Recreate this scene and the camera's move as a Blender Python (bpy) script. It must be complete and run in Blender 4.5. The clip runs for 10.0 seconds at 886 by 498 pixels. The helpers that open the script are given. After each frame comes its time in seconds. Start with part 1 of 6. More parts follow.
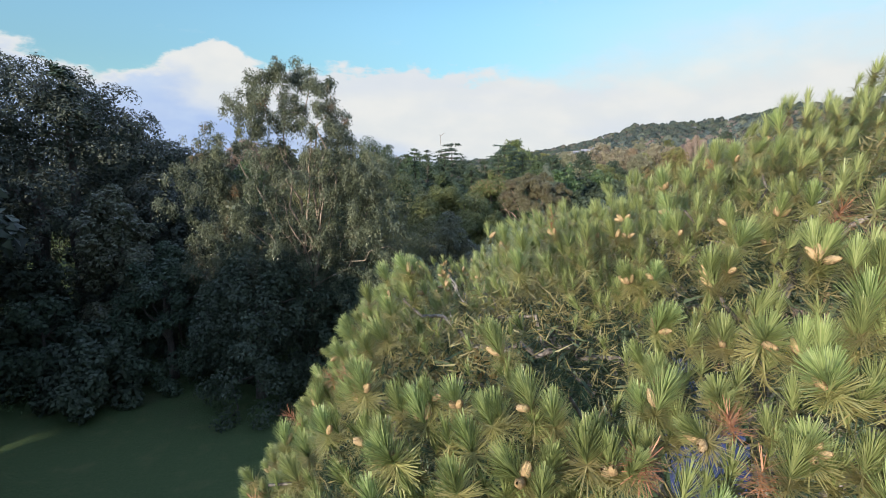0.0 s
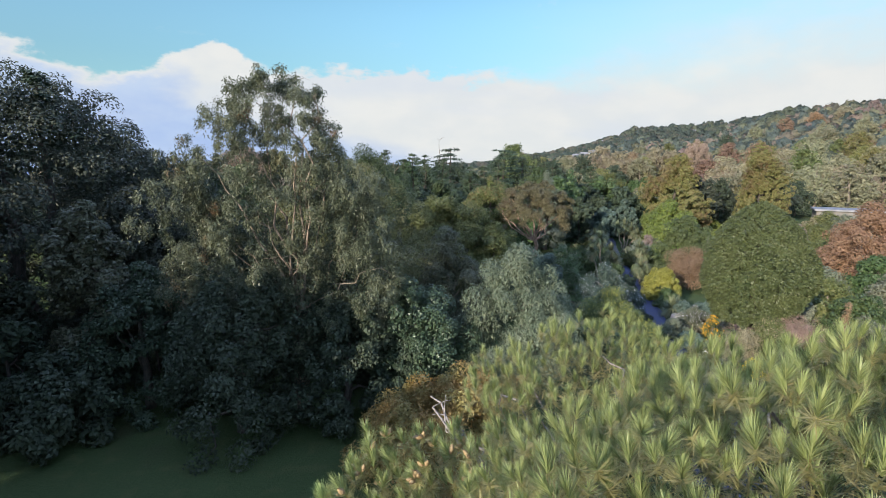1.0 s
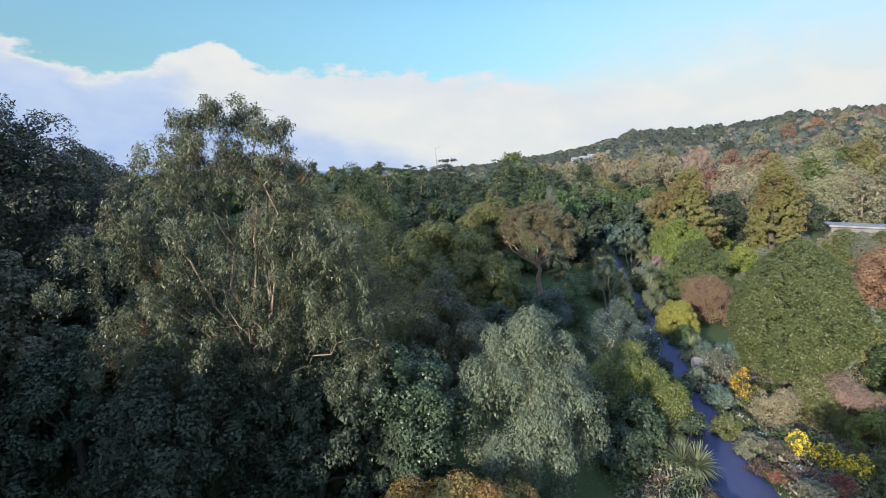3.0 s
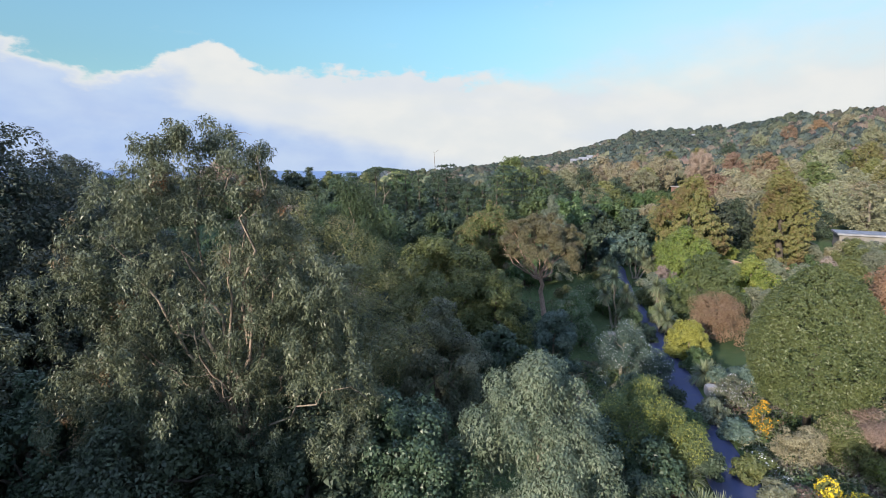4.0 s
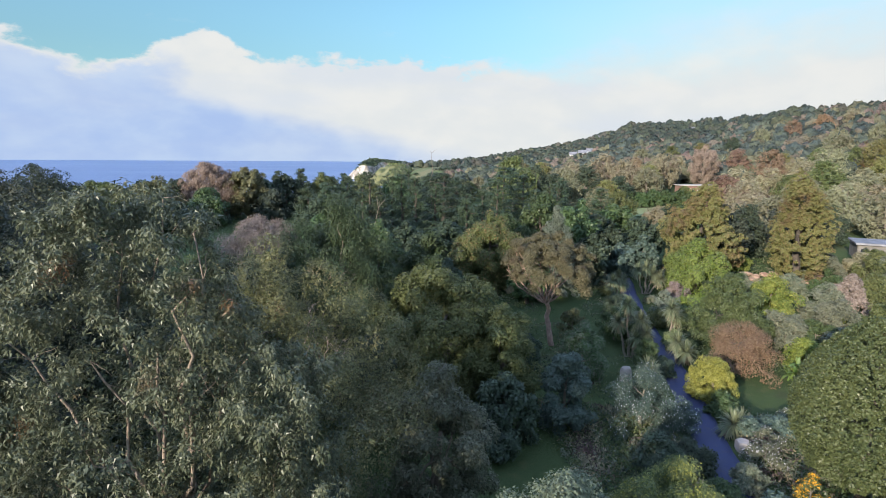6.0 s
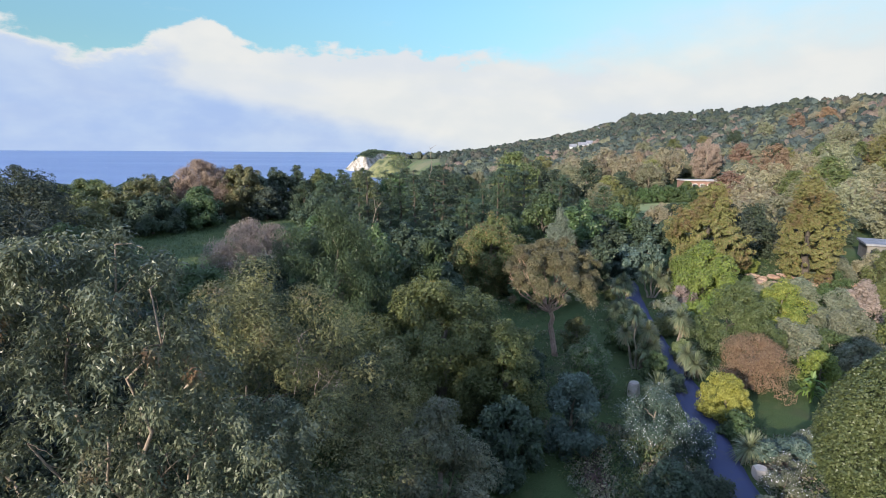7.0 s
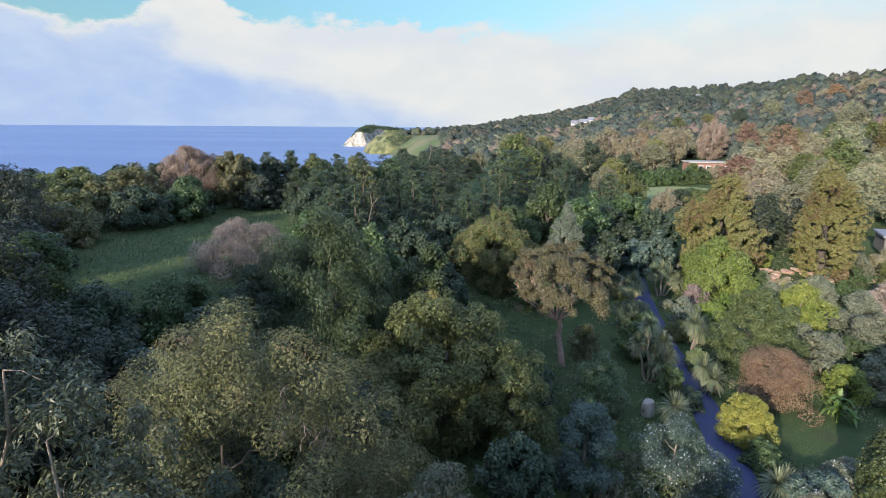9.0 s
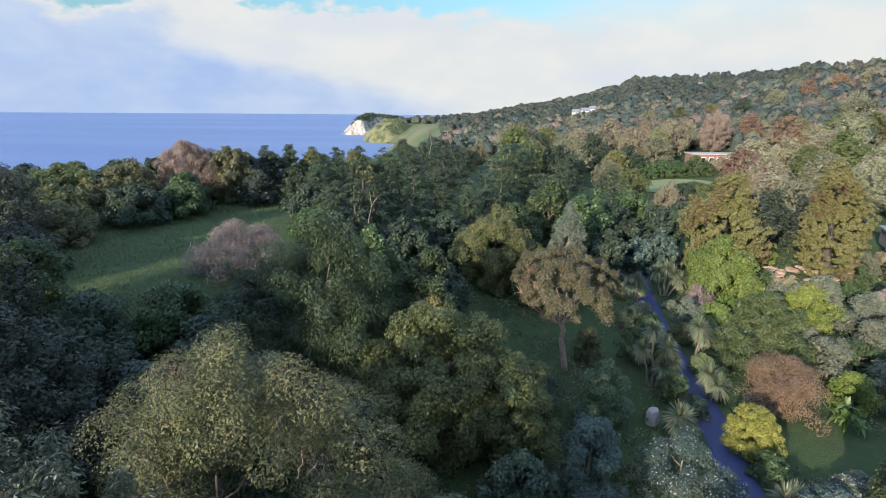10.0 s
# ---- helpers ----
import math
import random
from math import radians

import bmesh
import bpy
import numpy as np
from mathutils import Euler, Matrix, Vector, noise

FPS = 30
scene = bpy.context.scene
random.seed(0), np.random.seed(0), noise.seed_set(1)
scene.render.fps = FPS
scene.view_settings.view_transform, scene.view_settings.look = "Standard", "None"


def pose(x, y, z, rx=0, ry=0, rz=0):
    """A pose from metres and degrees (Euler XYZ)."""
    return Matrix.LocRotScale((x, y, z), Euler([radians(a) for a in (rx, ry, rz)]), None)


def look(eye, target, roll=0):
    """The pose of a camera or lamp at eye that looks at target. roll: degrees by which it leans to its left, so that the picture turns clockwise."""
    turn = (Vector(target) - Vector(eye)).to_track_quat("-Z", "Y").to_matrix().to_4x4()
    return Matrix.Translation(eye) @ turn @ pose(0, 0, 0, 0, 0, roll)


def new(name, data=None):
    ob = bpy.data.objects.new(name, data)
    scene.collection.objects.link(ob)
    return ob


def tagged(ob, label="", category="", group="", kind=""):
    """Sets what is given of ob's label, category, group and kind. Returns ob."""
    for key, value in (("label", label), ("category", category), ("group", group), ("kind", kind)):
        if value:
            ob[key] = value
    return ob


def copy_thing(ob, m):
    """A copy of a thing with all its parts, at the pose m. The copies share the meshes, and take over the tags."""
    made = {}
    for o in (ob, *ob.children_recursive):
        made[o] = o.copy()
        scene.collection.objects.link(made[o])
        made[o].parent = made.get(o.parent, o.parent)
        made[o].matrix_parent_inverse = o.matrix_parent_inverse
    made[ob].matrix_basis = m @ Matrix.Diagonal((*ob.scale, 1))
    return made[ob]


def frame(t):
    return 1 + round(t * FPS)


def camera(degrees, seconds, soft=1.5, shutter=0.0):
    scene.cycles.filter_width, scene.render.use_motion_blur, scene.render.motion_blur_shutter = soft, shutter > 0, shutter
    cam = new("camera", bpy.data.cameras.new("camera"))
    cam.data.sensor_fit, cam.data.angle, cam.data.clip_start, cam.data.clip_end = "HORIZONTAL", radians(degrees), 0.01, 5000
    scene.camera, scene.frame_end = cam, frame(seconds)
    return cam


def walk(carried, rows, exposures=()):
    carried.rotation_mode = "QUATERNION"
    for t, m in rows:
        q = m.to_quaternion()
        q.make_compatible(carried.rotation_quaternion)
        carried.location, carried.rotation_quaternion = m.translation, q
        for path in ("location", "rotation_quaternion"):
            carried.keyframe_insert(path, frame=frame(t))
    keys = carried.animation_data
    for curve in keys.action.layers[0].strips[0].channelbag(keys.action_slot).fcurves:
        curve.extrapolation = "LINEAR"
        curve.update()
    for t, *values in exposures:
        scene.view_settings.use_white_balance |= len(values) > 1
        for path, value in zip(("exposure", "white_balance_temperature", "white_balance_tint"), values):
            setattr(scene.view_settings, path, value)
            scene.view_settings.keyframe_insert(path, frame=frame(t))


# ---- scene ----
cam = camera(80.0, 10.0, soft=0.85)
# seconds, place in metres, pitch, lean, yaw in degrees
ROWS = [
    (0.0, 0.244, 2.216, 11.956, -8.992, -0.100, -0.876),
    (0.5, 0.335, 3.231, 12.228, -8.790, -0.130, -0.919),
    (1.0, 0.415, 4.339, 12.604, -8.774, -0.160, -0.970),
    (1.5, 0.485, 5.502, 13.041, -8.785, -0.190, -1.027),
    (2.0, 0.546, 6.696, 13.513, -8.764, -0.220, -1.090),
    (2.5, 0.597, 7.909, 14.006, -8.713, -0.250, -1.157),
    (3.0, 0.640, 9.130, 14.514, -8.658, -0.284, -1.227),
    (3.5, 0.674, 10.357, 15.036, -8.638, -0.318, -1.299),
    (4.0, 0.701, 11.587, 15.571, -8.682, -0.352, -1.372),
    (4.5, 0.720, 12.817, 16.120, -8.811, -0.386, -1.444),
    (5.0, 0.732, 14.043, 16.678, -9.032, -0.420, -1.515),
    (5.5, 0.738, 15.259, 17.241, -9.341, -0.440, -1.583),
    (6.0, 0.738, 16.455, 17.799, -9.729, -0.460, -1.647),
    (6.5, 0.732, 17.621, 18.345, -10.185, -0.480, -1.706),
    (7.0, 0.722, 18.740, 18.866, -10.704, -0.500, -1.759),
    (7.5, 0.707, 19.795, 19.357, -11.285, -0.503, -1.805),
    (8.0, 0.688, 20.771, 19.815, -11.928, -0.507, -1.842),
    (8.5, 0.665, 21.648, 20.248, -12.633, -0.510, -1.870),
    (9.0, 0.639, 22.413, 20.680, -13.379, -0.513, -1.887),
    (9.5, 0.610, 23.057, 21.152, -14.103, -0.517, -1.892),
    (10.0, 0.580, 23.578, 21.732, -14.669, -0.520, -1.884),
]
walk(cam, [(t, pose(x, y, z, 90 + p, r, w)) for t, x, y, z, p, r, w in ROWS],
     exposures=((0.0, 0.8, 6350, 10), (10.0, 0.8, 6350, 10)))

# ---- world and sun ----
SUN_EL, SUN_AZ = radians(15.5), radians(217.5)   # azimuth clockwise from +y: behind the camera, to its left
TO_SUN = Vector((math.sin(SUN_AZ) * math.cos(SUN_EL), math.cos(SUN_AZ) * math.cos(SUN_EL), math.sin(SUN_EL)))


class Nodes:
    """A node tree with short calls for the nodes that are used most."""

    def __init__(self, tree):
        self.tree = tree
        tree.nodes.clear()

    def add(self, kind):
        return self.tree.nodes.new(kind)

    def put(self, socket, value):
        if isinstance(value, bpy.types.NodeSocket):
            self.tree.links.new(value, socket)
        elif value is not None:
            socket.default_value = value

    def maths(self, op, a, b=None, c=None):
        node = self.add("ShaderNodeMath")
        node.operation = op
        for socket, value in zip(node.inputs, (a, b, c)):
            self.put(socket, value)
        return node.outputs[0]

    def ramp(self, value, low, high, a=0.0, b=1.0):
        node = self.add("ShaderNodeMapRange")
        node.interpolation_type = "SMOOTHSTEP"
        for socket, v in zip(node.inputs, (value, low, high, a, b)):
            self.put(socket, v)
        return node.outputs[0]

    def mix(self, factor, a, b, blend="MIX"):
        node = self.add("ShaderNodeMix")
        node.data_type, node.blend_type = "RGBA", blend
        for socket, v in ((node.inputs[0], factor), (node.inputs[6], a), (node.inputs[7], b)):
            self.put(socket, v if isinstance(v, (bpy.types.NodeSocket, float, int)) else (*v, 1))
        return node.outputs[2]

    def noise(self, vector, scale, detail=4.0, rough=0.55, out=0):
        node = self.add("ShaderNodeTexNoise")
        self.put(node.inputs["Vector"], vector)
        node.inputs["Scale"].default_value, node.inputs["Detail"].default_value = scale, detail
        node.inputs["Roughness"].default_value = rough
        return node.outputs[out]

    def scaled(self, vector, x, y, z):
        node = self.add("ShaderNodeVectorMath")
        node.operation = "MULTIPLY"
        self.put(node.inputs[0], vector)
        node.inputs[1].default_value = (x, y, z)
        return node.outputs[0]


def build_sky():
    world = bpy.data.worlds.new("sky")
    scene.world = world
    world.use_nodes = True
    n = Nodes(world.node_tree)
    sky = n.add("ShaderNodeTexSky")
    sky.sky_type, sky.sun_disc, sky.sun_elevation, sky.sun_rotation = "NISHITA", False, SUN_EL, SUN_AZ
    sky.air_density, sky.dust_density, sky.ozone_density = 1.0, 0.6, 1.5
    way = n.add("ShaderNodeTexCoord").outputs["Generated"]
    parts = n.add("ShaderNodeSeparateXYZ")
    n.put(parts.inputs[0], way)
    x, y, z = parts.outputs
    side = n.maths("ARCTAN2", x, y)                       # radians to the right of +y
    high = n.maths("ARCSINE", z)
    flat = n.scaled(way, 1.0, 1.0, 2.0)
    big = n.noise(flat, 3.1, 5, 0.5)
    puff = n.noise(flat, 12.0, 5, 0.5)
    fine = n.noise(flat, 30.0, 4, 0.6)
    soft = n.noise(n.scaled(way, 1, 1, 4.5), 2.2, 4, 0.5)
    def hump(at, wide, high_by):
        bell = n.maths("POWER", 2.718, n.maths("MULTIPLY", -1.0, n.maths("POWER", n.maths("DIVIDE", n.maths("SUBTRACT", side, at), wide), 2.0)))
        return n.maths("MULTIPLY", bell, high_by)

    # height of the cloud bank's upper edge: a tower, a gap beside it, a rise towards the sea
    edge = n.maths("ADD", 0.166, n.maths("MULTIPLY", n.maths("SUBTRACT", big, 0.5), 0.03))
    for at, wide, high_by in ((-0.385, 0.055, 0.045), (-0.53, 0.075, -0.022), (-0.75, 0.10, 0.035), (-0.12, 0.10, 0.012)):
        edge = n.maths("ADD", edge, hump(at, wide, high_by))
    edge = n.maths("ADD", edge, n.maths("MULTIPLY", n.maths("SUBTRACT", puff, 0.5), 0.075))
    edge = n.maths("ADD", edge, n.maths("MULTIPLY", n.maths("SUBTRACT", fine, 0.5), 0.04))
    edge = n.maths("ADD", edge, n.ramp(side, 0.10, 0.70, 0.0, 0.07))
    depth = n.maths("SUBTRACT", edge, high)
    bank = n.ramp(depth, n.ramp(side, 0.02, 0.5, -0.003, -0.05), n.ramp(side, 0.02, 0.5, 0.012, 0.11))
    veil = n.maths("MULTIPLY", n.ramp(soft, 0.25, 0.7, 0.4, 1.0), n.maths("MULTIPLY", n.ramp(side, 0.0, 0.75, 0.05, 0.9), n.ramp(high, 0.42, 0.16)))
    wisp = n.maths("MULTIPLY", n.ramp(n.noise(n.scaled(way, 1, 1, 3.2), 6.5, 5, 0.6), 0.60, 0.76), n.ramp(high, 0.19, 0.25, 0.0, 0.35))
    # scattered cloud higher up, all round: unseen, added bright and bluish as fill light
    aloft = n.maths("MULTIPLY", n.ramp(n.noise(n.scaled(way, 1, 1, 1.6), 2.6, 5, 0.55), 0.42, 0.60), n.ramp(high, 0.36, 0.62))
    # blue-grey shaded body towards the sea and along the horizon, sunlit towers to the right of it
    limit = n.ramp(high, 0.125, 0.0, -0.432, 0.10)
    lean = n.maths("ADD", n.maths("SUBTRACT", side, limit), n.maths("MULTIPLY", n.maths("SUBTRACT", puff, 0.5), 0.10))
    shade = n.maths("MULTIPLY", n.ramp(lean, 0.03, n.ramp(high, 0.14, 0.03, -0.035, -0.22)), n.ramp(soft, 0.30, 0.60, 0.82, 1.0))
    shade = n.maths("MULTIPLY", shade, n.ramp(depth, 0.004, 0.035))
    grey = n.mix(n.ramp(puff, 0.3, 0.7), (0.50, 0.655, 0.985), (0.60, 0.75, 1.01))
    grey = n.mix(n.ramp(high, 0.06, 0.16, 0.0, 0.35), grey, (0.74, 0.86, 1.0))
    white = n.mix(n.ramp(puff, 0.35, 0.7), (0.91, 0.935, 0.925), (0.985, 0.985, 0.945))
    white = n.mix(n.maths("MULTIPLY", n.ramp(soft, 0.46, 0.66), 0.55), white, (0.80, 0.87, 0.97))
    cloud = n.mix(1.0, n.mix(shade, white, grey), (CLOUD, CLOUD, CLOUD), "MULTIPLY")
    blue = n.mix(1.0, sky.outputs[0], (0.66 * SKY_GAIN, 0.86 * SKY_GAIN, 0.84 * SKY_GAIN), "MULTIPLY")
    blue = n.mix(n.ramp(high, 0.28, 0.13, 0.0, 0.22), blue, (0.0, 0.0, 0.0))
    air = n.mix(n.maths("MAXIMUM", veil, wisp), blue, (0.86 * CLOUD, 0.95 * CLOUD, 0.95 * CLOUD))
    air = n.mix(n.maths("MULTIPLY", aloft, 0.85), air, (ALOFT * 0.72, ALOFT * 0.90, ALOFT * 1.42))
    back = n.add("ShaderNodeBackground")
    n.put(back.inputs[0], n.mix(bank, air, cloud))
    back.inputs[1].default_value = 1.0
    n.tree.links.new(back.outputs[0], n.add("ShaderNodeOutputWorld").inputs[0])


SKY_GAIN, CLOUD, ALOFT = 0.140, 0.492, 1.4
build_sky()
sun_data = bpy.data.lights.new("sun", "SUN")
sun_data.energy, sun_data.angle, sun_data.color = 5.0, radians(0.6), (1.0, 0.885, 0.72)
sun = new("sun", sun_data)
sun.matrix_world = look(TO_SUN * 200, (0, 0, 0))


# ---- materials ----
def material(name):
    mat = bpy.data.materials.new(name)
    mat.use_nodes = True
    n = Nodes(mat.node_tree)
    return mat, n, n.add("ShaderNodeOutputMaterial").inputs[0]


def principled(n, colour, rough, bump=None, strength=0.3, distance=0.02, specular=0.5):
    node = n.add("ShaderNodeBsdfPrincipled")
    n.put(node.inputs["Base Color"], colour if isinstance(colour, bpy.types.NodeSocket) else (*colour, 1))
    n.put(node.inputs["Roughness"], rough)
    n.put(node.inputs["Specular IOR Level"], specular)
    if bump is not None:
        b = n.add("ShaderNodeBump")
        b.inputs["Strength"].default_value, b.inputs["Distance"].default_value = strength, distance
        n.put(b.inputs["Height"], bump)
        n.put(node.inputs["Normal"], b.outputs[0])
    return node.outputs[0]


def three(n, value, a, b, c):
    node = n.add("ShaderNodeValToRGB")
    n.put(node.inputs[0], value)
    stops = node.color_ramp.elements
    stops[0].position, stops[0].color = 0.0, (*a, 1)
    stops[1].position, stops[1].color = 1.0, (*c, 1)
    mid = stops.new(0.5)
    mid.color = (*b, 1)
    return node.outputs[0]


def leaf_material(name, a, b, c, rough=0.5, through_light=0.28, patch=None, patch_at=(0.52, 0.66), patch_scale=0.3, patchy=1.0):
    """Leaves: a colour for each leaf, slow drifts of tone over the crown, light that comes through the blade."""
    mat, n, out = material(name)
    if "needle" not in name or "cedar" in name or "far" in name:
        a, b, c = ((v[0], v[1], v[2] * (1.28 if v[2] < 0.5 * v[1] else 1.02) + 0.002) for v in (a, b, c))
    island = n.add("ShaderNodeNewGeometry").outputs["Random Per Island"]
    info = n.add("ShaderNodeObjectInfo").outputs["Random"]
    place = n.add("ShaderNodeTexCoord").outputs["Object"]
    colour = three(n, island, a, b, c)
    drift = n.noise(place, 0.45, 3)
    colour = n.mix(n.ramp(drift, 0.35, 0.7), colour, n.mix(0.55, colour, c))
    if patch:
        spot = n.noise(place, patch_scale, 3)
        colour = n.mix(n.ramp(spot, *patch_at), colour, n.mix(island, patch, [v * 0.6 for v in patch]))
    hue = n.add("ShaderNodeHueSaturation")
    n.put(hue.inputs["Hue"], n.maths("ADD", 0.5, n.maths("MULTIPLY", n.maths("SUBTRACT", info, 0.5), 0.035 * patchy)))
    n.put(hue.inputs["Value"], n.maths("ADD", 0.86, n.maths("MULTIPLY", info, 0.3 * patchy)))
    n.put(hue.inputs["Color"], colour)
    solid = principled(n, hue.outputs[0], rough, specular=0.38)
    glow = n.add("ShaderNodeBsdfTranslucent")
    n.put(glow.inputs[0], hue.outputs[0])
    both = n.add("ShaderNodeMixShader")
    both.inputs[0].default_value = through_light
    n.tree.links.new(solid, both.inputs[1])
    n.tree.links.new(glow.outputs[0], both.inputs[2])
    n.tree.links.new(both.outputs[0], out)
    return mat


def bark_material(name, a, b, scale=3.0, rough=0.85):
    mat, n, out = material(name)
    place = n.add("ShaderNodeTexCoord").outputs["Object"]
    grain = n.noise(n.scaled(place, 1, 1, 0.25), scale * 4, 6, 0.65)
    stain = n.noise(place, scale * 0.5, 3)
    colour = n.mix(n.ramp(grain, 0.35, 0.65), a, b)
    colour = n.mix(n.maths("MULTIPLY", n.ramp(stain, 0.45, 0.7), 0.5), colour, [v * 0.45 for v in a])
    n.tree.links.new(principled(n, colour, rough, grain, 0.7, 0.03), out)
    return mat


def plain_material(name, a, b, scale=6.0, rough=0.7, bump=0.3, metal=0.0):
    mat, n, out = material(name)
    place = n.add("ShaderNodeTexCoord").outputs["Object"]
    grain, stain = n.noise(place, scale * 5, 5), n.noise(place, scale * 0.4, 4)
    colour = n.mix(n.ramp(stain, 0.35, 0.65), a, b)
    colour = n.mix(n.maths("MULTIPLY", grain, 0.35), colour, [v * 0.6 for v in a])
    n.tree.links.new(principled(n, colour, rough, grain, bump, 0.01), out)
    return mat


def ground_material():
    mat, n, out = material("grass_and_soil")
    place = n.add("ShaderNodeTexCoord").outputs["Object"]
    blade, tuft, wide = n.noise(place, 9.0, 6, 0.7), n.noise(place, 0.9, 5, 0.6), n.noise(place, 0.09, 4, 0.6)
    grass = three(n, blade, (0.026, 0.044, 0.016), (0.05, 0.076, 0.027), (0.088, 0.112, 0.044))
    dry = n.mix(n.ramp(blade, 0.3, 0.7), (0.13, 0.125, 0.055), (0.06, 0.075, 0.03))
    colour = n.mix(n.maths("MULTIPLY", n.ramp(tuft, 0.5, 0.75), 0.6), grass, dry)
    soil = n.mix(blade, (0.035, 0.026, 0.018), (0.08, 0.062, 0.045))
    colour = n.mix(n.maths("MULTIPLY", n.ramp(wide, 0.58, 0.70), 0.5), colour, soil)
    # dry coastal pasture beyond the garden
    split = n.add("ShaderNodeSeparateXYZ")
    n.put(split.inputs[0], place)
    pasture = n.mix(n.ramp(n.noise(place, 0.03, 4, 0.6), 0.35, 0.65), (0.072, 0.102, 0.042), (0.14, 0.135, 0.075))
    colour = n.mix(n.ramp(split.outputs[1], 190, 260), colour, pasture)
    n.tree.links.new(principled(n, colour, 0.9, n.noise(place, 5.0, 6, 0.75), 0.9, 0.12, 0.2), out)
    return mat


def asphalt_material():
    mat, n, out = material("asphalt")
    place = n.add("ShaderNodeTexCoord").outputs["Object"]
    chip, patch, wide = n.noise(place, 60.0, 4, 0.7), n.noise(place, 1.6, 5), n.noise(place, 0.35, 3)
    # the blue of the shade is put into the tarmac's base colour
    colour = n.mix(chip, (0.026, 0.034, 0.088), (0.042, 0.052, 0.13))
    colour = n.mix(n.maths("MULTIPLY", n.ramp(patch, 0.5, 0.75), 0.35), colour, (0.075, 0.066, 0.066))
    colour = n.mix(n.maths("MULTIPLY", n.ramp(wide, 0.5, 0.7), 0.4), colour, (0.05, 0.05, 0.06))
    n.tree.links.new(principled(n, colour, 0.75, chip, 0.5, 0.006), out)
    return mat


def water_material():
    mat, n, out = material("sea_water")
    place = n.add("ShaderNodeTexCoord").outputs["Object"]
    swell = n.noise(n.scaled(place, 0.45, 1.0, 1.0), 0.05, 6, 0.62)
    chop = n.noise(n.scaled(place, 0.5, 1.0, 1.0), 0.35, 5, 0.6)
    band = n.noise(n.scaled(place, 0.2, 1.0, 1.0), 0.006, 4, 0.5)
    colour = n.mix(n.ramp(band, 0.35, 0.7), (0.105, 0.155, 0.31), (0.14, 0.195, 0.35))
    foam = n.maths("MULTIPLY", n.ramp(n.noise(n.scaled(place, 0.35, 1.0, 1.0), 0.09, 7, 0.72), 0.655, 0.70), 0.85)
    colour = n.mix(foam, colour, (0.7, 0.74, 0.76))
    height = n.maths("ADD", swell, n.maths("MULTIPLY", chop, 0.5))
    n.tree.links.new(principled(n, colour, 0.42, height, 0.8, 1.6, 0.35), out)
    return mat


def cliff_material():
    """Chalk where it is steep, turf where it is flat."""
    mat, n, out = material("chalk_and_turf")
    place = n.add("ShaderNodeTexCoord").outputs["Object"]
    slope = n.add("ShaderNodeSeparateXYZ")
    n.put(slope.inputs[0], n.add("ShaderNodeNewGeometry").outputs["Normal"])
    crack = n.noise(n.scaled(place, 1, 1, 0.6), 0.13, 7, 0.75)
    chalk = n.mix(n.ramp(crack, 0.36, 0.62), (0.50, 0.46, 0.41), (0.17, 0.14, 0.11))
    turf = three(n, n.noise(place, 0.12, 5, 0.65), (0.03, 0.042, 0.018), (0.06, 0.075, 0.028), (0.13, 0.14, 0.05))
    steep = n.maths("ADD", slope.outputs[2], n.maths("MULTIPLY", n.maths("SUBTRACT", crack, 0.5), 0.35))
    n.tree.links.new(principled(n, n.mix(n.ramp(steep, 0.66, 0.82), chalk, turf), 0.9, crack, 0.8, 0.8), out)
    return mat


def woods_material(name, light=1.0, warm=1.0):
    """Far woods: every crown its own hue, with distance haze mixed in as blue-grey."""
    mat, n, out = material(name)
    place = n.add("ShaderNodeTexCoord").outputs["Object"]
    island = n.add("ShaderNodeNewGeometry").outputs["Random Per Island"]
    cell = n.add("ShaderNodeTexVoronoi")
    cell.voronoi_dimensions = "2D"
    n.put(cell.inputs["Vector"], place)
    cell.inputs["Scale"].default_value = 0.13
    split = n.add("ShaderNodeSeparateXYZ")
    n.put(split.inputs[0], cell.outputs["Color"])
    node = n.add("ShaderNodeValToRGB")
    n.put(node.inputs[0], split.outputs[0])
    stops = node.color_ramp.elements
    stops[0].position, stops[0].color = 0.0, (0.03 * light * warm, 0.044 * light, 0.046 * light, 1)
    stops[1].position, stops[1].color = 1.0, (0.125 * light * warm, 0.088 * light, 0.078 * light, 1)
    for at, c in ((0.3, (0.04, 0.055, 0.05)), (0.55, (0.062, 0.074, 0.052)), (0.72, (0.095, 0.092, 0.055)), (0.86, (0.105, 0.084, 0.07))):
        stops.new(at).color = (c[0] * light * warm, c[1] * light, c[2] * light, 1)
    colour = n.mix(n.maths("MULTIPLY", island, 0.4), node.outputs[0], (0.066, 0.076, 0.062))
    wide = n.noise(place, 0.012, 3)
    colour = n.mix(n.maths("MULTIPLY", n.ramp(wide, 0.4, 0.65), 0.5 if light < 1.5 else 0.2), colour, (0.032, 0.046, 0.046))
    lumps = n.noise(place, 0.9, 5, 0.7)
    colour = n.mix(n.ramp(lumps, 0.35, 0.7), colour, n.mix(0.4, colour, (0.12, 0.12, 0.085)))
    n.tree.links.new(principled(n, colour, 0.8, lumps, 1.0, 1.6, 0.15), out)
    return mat


